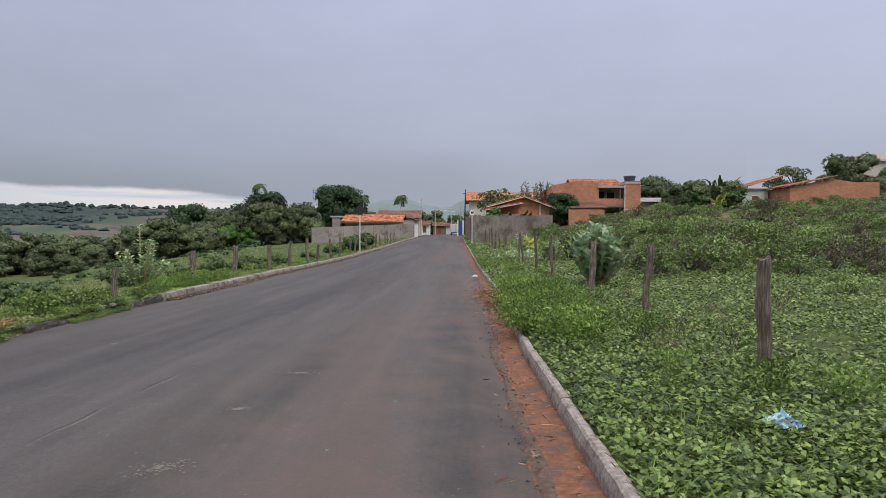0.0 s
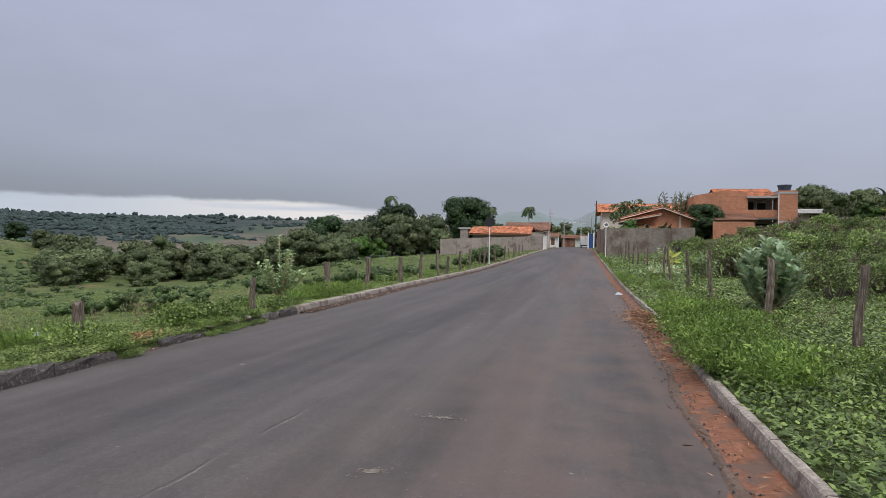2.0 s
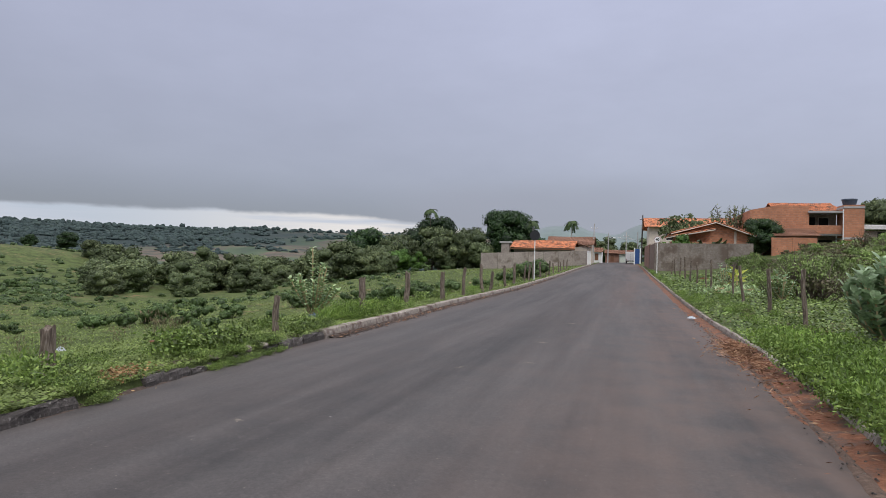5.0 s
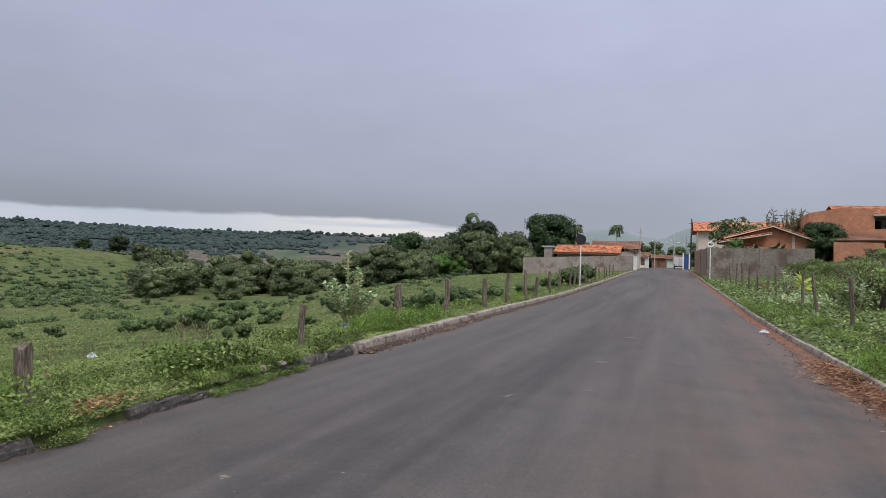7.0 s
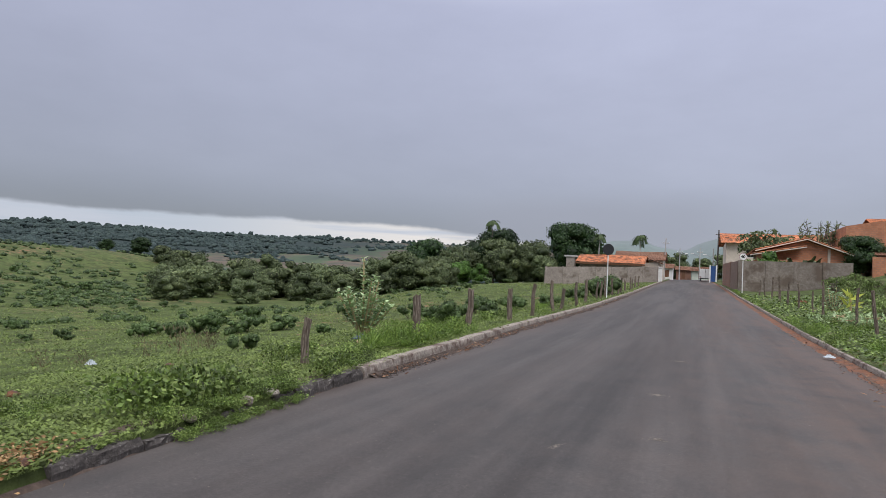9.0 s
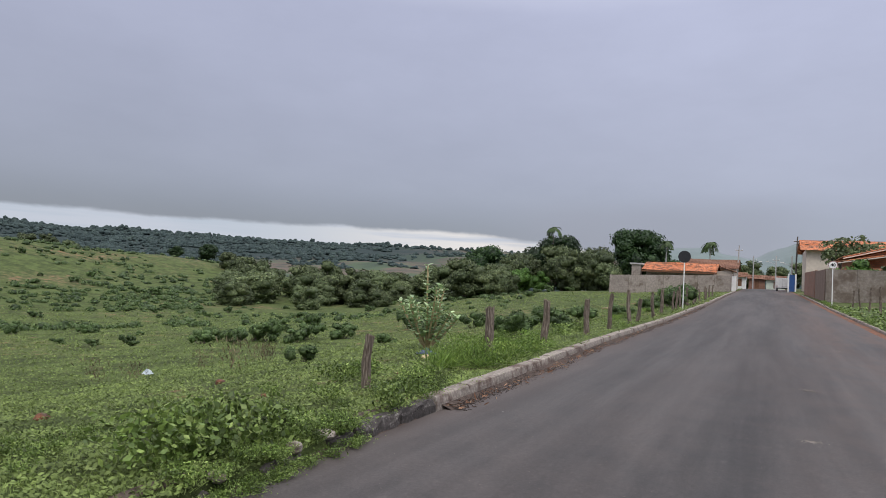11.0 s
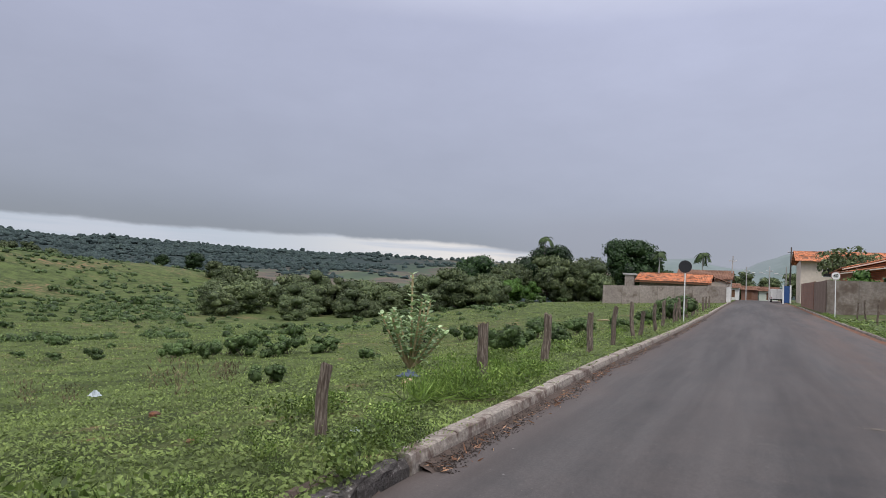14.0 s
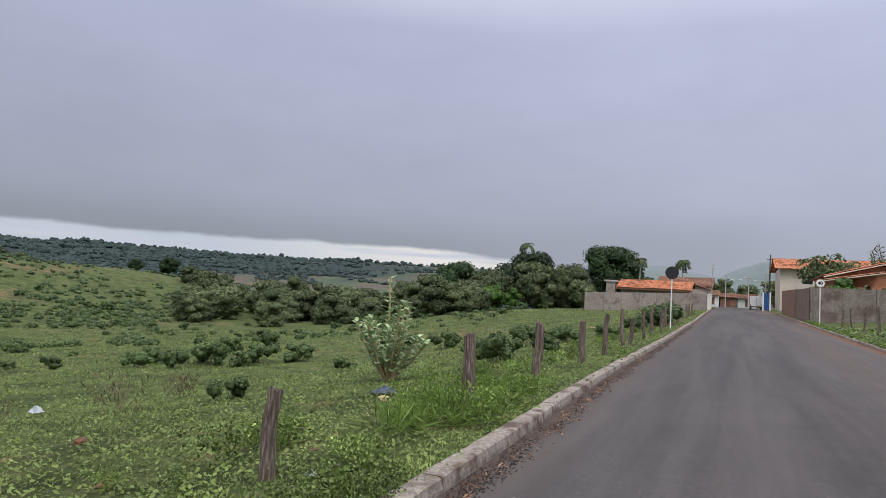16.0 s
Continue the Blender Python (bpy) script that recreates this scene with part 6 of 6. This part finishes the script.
# ---- litter and loose things ----
def crumple(name, x, y, w, d, h, mat, label, seed, z=None):
    """A crushed sheet lying on the ground."""
    rng = np.random.default_rng(seed)
    n = 9
    u = np.linspace(-0.5, 0.5, n)
    p = np.zeros((n, n, 3))
    for i in range(n):
        for j in range(n):
            edge = max(0.0, 1 - 2.0 * max(abs(u[i]), abs(u[j])))
            p[i, j] = (u[j] * w + rng.normal(scale=0.05) * w, u[i] * d + rng.normal(scale=0.05) * d, h * (0.25 + edge) * rng.uniform(0.4, 1.2))
    ob = grid(name, p, mat, None, smooth=False)
    sol = ob.modifiers.new("thick", "SOLIDIFY")
    sol.thickness = 0.004
    ob.matrix_world = pose(x, y, (float(land(x, y)) + 0.03) if z is None else z, 0, 0, rng.uniform(0, 360))
    return tagged(ob, label, "litter")


crumple("plastic_bag", 2.1, 7.1, 0.26, 0.20, 0.11, M_BAG, "crumpled pale blue plastic bag in the weeds", 1)
crumple("plastic_bag", -20.0, 22.6, 0.30, 0.26, 0.17, M_PAPER, "crumpled white plastic bag in the pasture", 2)
crumple("rag", -10.3, 22.5, 0.42, 0.26, 0.12, M_TANK, "dark blue rag dropped in the grass", 3)
crumple("paper_scrap", -7.75, 16.9, 0.10, 0.07, 0.05, M_PAPER, "white paper scrap in the grass", 4)
crumple("paper_scrap", 0.40, 24.5, 0.22, 0.15, 0.07, M_PAPER, "white paper scrap on the soil strip", 5, 0.08)
crumple("paper_scrap", 3.8, 52.5, 0.6, 0.3, 0.18, M_SOIL, "orange-brown cardboard scrap in the grass", 6)


def stone(x, y, r, mat, label, seed, z=None, name="stone"):
    rng = np.random.default_rng(seed)
    bm = bmesh.new()
    bmesh.ops.create_icosphere(bm, subdivisions=2, radius=r)
    ph = rng.uniform(0, 6, 3)
    for v in bm.verts:
        v.co *= 1 + 0.22 * math.sin(v.co.x / r * 2.3 + ph[0]) * math.cos(v.co.y / r * 2 + ph[1]) + 0.1 * math.sin(v.co.z / r * 4 + ph[2])
        v.co.z *= 0.6
    ob = part(name, bm, mat)
    ob.matrix_world = pose(x, y, (float(land(x, y)) if z is None else z) + 0.2 * r, 0, 0, rng.uniform(0, 360))
    return tagged(ob, label, "stone")


for k, (x, y, r, mt, text) in enumerate(((-6.5, 10.75, 0.06, M_KERB_OLD, "pale broken concrete lump beside the road"), (-6.52, 12.75, 0.07, M_KERB, "pale broken concrete lump beside the road"),
                                         (-6.60, 13.6, 0.075, M_KERB, "pale broken concrete lump beside the road"), (-6.64, 14.05, 0.085, M_KERB, "pale broken concrete lump beside the road"),
                                         (-6.5, 11.25, 0.07, M_SOIL, "reddish broken brick lump beside the road"), (-12.4, 18.3, 0.10, M_SOIL, "reddish stone in the grass"), (-9.6, 16.5, 0.06, M_SOIL, "reddish stone in the grass"),
                                         (-11.5, 14.5, 0.10, M_SOIL, "reddish stone in the grass"), (-9.95, 21.9, 0.12, M_STEM, "pale brown stone at the bush's foot"), (-8.7, 18.6, 0.05, M_SOIL, "reddish stone in the grass"))):
    stone(x, y, r, mt, text, 40 + k)
# grit and chips on the asphalt, dead leaves in the gutter
rng = np.random.default_rng(41)
n = 3200
x, y = rng.uniform(-6.3, 0.1, n), 3 + 32 * rng.random(n) ** 1.3
ok = (x > kerb_left(y) + 0.1) & (x < kerb_right(y) - 0.4)
x, y = x[ok], y[ok]
c = np.stack([x, y, road_z(y) + camber(x, y) + 0.024], -1)
tagged(quads("road_grit", facing(rng, c, np.tile([0, 0, 1.0], (len(x), 1)), 0.014, 0.010, 0.2), M_SCUFF), "pale grit scattered on the asphalt", "grit", kind="stuff")
n = 3600
y = np.concatenate([17.4 + rng.normal(scale=0.9, size=n), rng.uniform(4, 40, 700), 15 + rng.normal(scale=1.3, size=500)])
x = kerb_right(y) - np.concatenate([np.abs(rng.normal(scale=0.25, size=n)), np.abs(rng.normal(scale=0.22, size=700)), np.abs(rng.normal(scale=0.24, size=500))])
heap = 0.10 * np.exp(-((y - 17.5) / 1.6) ** 2)
c = np.stack([x, y, road_z(y) + 0.03 + heap * rng.random(len(y)) * np.clip(1 - (kerb_right(y) - x) / 0.7, 0, 1)], -1)
tagged(quads("dead_leaves", leaves(rng, c, 0.085, 0.011, 0.0, unit(rng, len(y)) * [1, 1, 0.3]), M_DEAD), "brown dead leaves and twigs swept against the kerb", "dead leaves", kind="stuff")
y = np.concatenate([11.2 + rng.normal(scale=0.20, size=420), rng.uniform(16, 50, 14)])
x = kerb_left(y) + np.concatenate([rng.normal(scale=0.09, size=420) - 0.26, np.abs(rng.normal(scale=0.10, size=14)) + 0.02])
c = np.stack([x, y, road_z(y) + 0.03 + (x < kerb_left(y)) * (0.09 + 0.09 * rng.random(len(y)))], -1)
tagged(quads("dead_leaves", leaves(rng, c, 0.042, 0.020, 0.0, unit(rng, len(y)) * [1, 1, 0.3]), M_FALLEN), "tan and brown dead leaves by the broken kerb", "dead leaves", kind="stuff")

# crumbs of asphalt and small stones along the broken edge
n = 600
y = rng.uniform(4, 24, n)
x = kerb_right(y) - 0.28 + rng.normal(scale=0.07, size=n)
size = rng.uniform(0.004, 0.014, n)
tagged(domes("asphalt_crumbs", np.stack([x, y, road_z(y) - 0.004 + 0 * x], -1), size, size * 1.1, M_KERB_OLD, None, 43, 5, 0.25, ((0.0, 0.9), (0.6, 0.8), (1.0, 0.0))), "dark asphalt crumbs and small stones at the road edge", "gravel", kind="stuff")

# dark crumbs, twigs and leaves washed along the whole kerb
rng = np.random.default_rng(47)
n = 5200
y = 16.3 + 40 * rng.random(n) ** 1.6
drift = 0.17 + 0.07 * np.sin(y * 1.7) * np.sin(y * 0.53)
x = kerb_left(y) + np.clip(drift - 0.05 + rng.normal(scale=0.065, size=n), 0.0, 0.5)
size = rng.uniform(0.004, 0.011, n)
tagged(domes("gutter_crumbs", np.stack([x, y, road_z(y) + camber(x, y) + 0.005 + 0.035 * np.clip(1 - (x - kerb_left(y)) / 0.13, 0, 1)], -1), size, size * 0.8, M_GUTTER, None, 48, 5, 0.3, ((0.0, 0.9), (0.6, 0.8), (1.0, 0.0))), "dark crumbs of soil and asphalt in the gutter", "gravel", kind="stuff")
n = 420
y = np.concatenate([16.3 + 36 * rng.random(n) ** 1.5, 23.5 + rng.normal(scale=1.8, size=130)])
x = kerb_left(y) + np.clip(0.15 + rng.normal(scale=0.075, size=len(y)), 0.02, 0.42)
c = np.stack([x, y, road_z(y) + camber(x, y) + 0.028 + 0.012 * rng.random(len(y))], -1)
tagged(quads("dead_leaves", leaves(rng, c, 0.085, 0.014, 0.0, unit(rng, len(y)) * [0.6, 1, 0.2]), M_DEAD), "brown dead leaves and twigs along the kerb's foot", "dead leaves", kind="stuff")

# pale scuffs and a long seam worn into the asphalt
def scuff(x, y, w, d, turn, seed, label="pale worn scuff in the asphalt", mat=None):
    rng = np.random.default_rng(seed)
    bm = bmesh.new()
    for k in range(int(26 + 150 * min(w * d * 6, 0.6))):
        u, v = rng.normal(scale=0.24, size=2)
        size = rng.uniform(0.004, 0.013) * (1.6 if abs(u) + abs(v) < 0.25 else 1.0)
        ring = []
        for j in range(6):
            a = 2 * math.pi * j / 6
            f = size * rng.uniform(0.5, 1.0)
            ring.append(bm.verts.new((w * u + 1.3 * f * math.cos(a), d * v + f * math.sin(a), 0.0008 + 0.00001 * k)))
        bm.faces.new(ring)
    ob = part("asphalt_scuff", bm, mat or M_SCUFF)
    f = (x - float(kerb_left(y))) / (float(kerb_right(y)) - 0.36 - float(kerb_left(y)))
    ob.matrix_world = pose(x, y, float(road_z(y) + camber(x, y)) + 0.02 * math.sin(math.pi * f) + 0.001, 0, 0, turn)
    return tagged(ob, label, "scuff", kind="structure")


for k, (x, y, w, d, turn) in enumerate(((-1.92, 7.52, 0.26, 0.16, 10), (-1.93, 6.25, 0.36, 0.22, 25), (-1.82, 8.87, 0.46, 0.16, -6), (-3.2, 6.45, 0.14, 0.10, 20), (-2.84, 17.4, 0.30, 0.22, 5), (-3.52, 14.05, 0.05, 0.30, -14), (-2.7, 14.85, 0.14, 0.16, 0),
                                        (-2.65, 21.5, 0.4, 0.25, 0), (-4.6, 10.5, 0.07, 0.12, 40), (-1.5, 30, 0.3, 1.2, 3), (-1.8, 38, 0.4, 2.0, 2), (-1.3, 47, 0.4, 1.6, 0))):
    scuff(x, y, w, d, turn, 700 + k)


def seam(x, y0, y1, wide, mat, label, seed):
    """A ragged strip along the paver's joint."""
    rng = np.random.default_rng(seed)
    n = int((y1 - y0) / 0.025)
    yy = np.linspace(y0, y1, n)
    taper = np.clip(np.minimum(yy - y0, y1 - yy) / 0.25, 0.1, 1)
    half = wide / 2 * taper * rng.uniform(0.3, 1.0, n)
    cx = x + 0.010 * np.sin(yy * 9) + rng.normal(scale=0.003, size=n)
    z = road_z(yy) + 0.0215 if mat is M_SCUFF else road_z(yy) + 0.0225
    p = np.stack([np.stack([cx - half, yy, z - 0.006], -1), np.stack([cx, yy, z], -1), np.stack([cx + half, yy, z - 0.006], -1)], 1)
    return tagged(grid("asphalt_seam", p, mat), label, "seam", kind="structure")


for k, (x, y0, y1) in enumerate(((-2.98, 5.6, 6.2), (-2.97, 6.5, 7.55), (-2.95, 8.0, 9.3), (-3.0, 4.2, 5.2))):
    seam(x, y0, y1, 0.036, M_SCUFF, "tan worn strip along the asphalt joint", 760 + k)
    seam(x - 0.030, y0 + 0.05, y1 - 0.1, 0.007, M_BLACK, "dark open crack along the asphalt joint", 770 + k)

# ---- kerbs: one stone after another ----
def kerb_mesh(seed, length, width, high, rough, mat):
    rng = np.random.default_rng(seed)
    me = bpy.data.meshes.new("kerb_stone")
    bm = bmesh.new()
    rows, prof = 7, [(0.0, -0.2), (0.012, high * 0.55), (0.03, high - 0.012), (0.05, high), (width - 0.02, high), (width, high - 0.02), (width + 0.01, -0.2)]
    last = None
    for i in range(rows):
        yy = -length / 2 + length * i / (rows - 1)
        pinch = 0.003 if i in (0, rows - 1) else 0.0
        ring = [bm.verts.new((px + rng.normal(scale=rough), yy, pz - pinch * (pz > 0) + rng.normal(scale=rough) * (pz > 0))) for px, pz in prof]
        if last:
            for a in range(len(prof) - 1):
                bm.faces.new((last[a], last[a + 1], ring[a + 1], ring[a]))
        else:
            bm.faces.new(ring[::-1])
        last = ring
    bm.faces.new(last)
    bmesh.ops.recalc_face_normals(bm, faces=bm.faces)
    bm.to_mesh(me)
    bm.free()
    me.materials.append(mat)
    return me


def kerb_line(name, label, edge, sign_x, spans, meshes):
    top = tagged(new(name), label, "kerb", kind="structure")
    for k, (y, length, sink) in enumerate(spans):
        ob = new("kerb_stone", meshes[k % len(meshes)])
        slope = float(edge(y + 0.4) - edge(y - 0.4)) / 0.8
        turn = -math.degrees(math.atan(slope))
        m = pose(float(edge(y)), y, float(road_z(y) + camber(edge(y), y)) - sink, math.degrees(math.atan(float(road_z(y + 0.5) - road_z(y - 0.5)))), 0, turn)
        ob.matrix_world = m @ Matrix.Diagonal((sign_x, length, 1, 1))
        ob.parent = top


NEWK = [kerb_mesh(600 + i, 0.992, 0.115, 0.15, 0.0022, M_KERB) for i in range(5)]
WIDEK = [kerb_mesh(620 + i, 0.993, 0.22, 0.17, 0.0014, M_KERB) for i in range(5)]
OLDK = [kerb_mesh(610 + i, 0.98, 0.17, 0.14, 0.013, M_KERB_OLD) for i in range(4)]
rng = np.random.default_rng(51)
kerb_line("kerb_left", "concrete kerb of single stones stained with soil", kerb_left, -1, [(16.6 + k, 1.0, rng.uniform(0.0, 0.010)) for k in range(93)], WIDEK)
kerb_line("kerb_left_old", "dark broken old kerb stones", kerb_left, -1, [(3.0 + 0.98 * k, 1.0, rng.uniform(0.0, 0.03)) for k in range(8)] + [(11.75, 0.85, 0.03), (12.4, 0.45, 0.07), (14.85, 0.85, 0.015), (15.65, 0.8, 0.0), (13.4, 0.5, 0.06), (14.2, 0.35, 0.04)], OLDK)
kerb_line("kerb_right", "pale concrete kerb beside a red soil gutter", kerb_right, 1, [(-4.0 + k, 1.0, rng.uniform(0.0, 0.02)) for k in range(15)] + [(11.0 + k, 1.0, rng.uniform(0.03, 0.07)) for k in range(5)] + [(16.0 + k, 1.0, rng.uniform(0.0, 0.03)) for k in range(80)], NEWK)

for tpl in (*MANGO, *BROAD, *YOUNG, *SPARSE, *SHRUB, *SCRUB, *BROADWEED, *FEATHER, *DARKWEED, *DRY, *LONGGRASS):
    away_from_view(tpl)
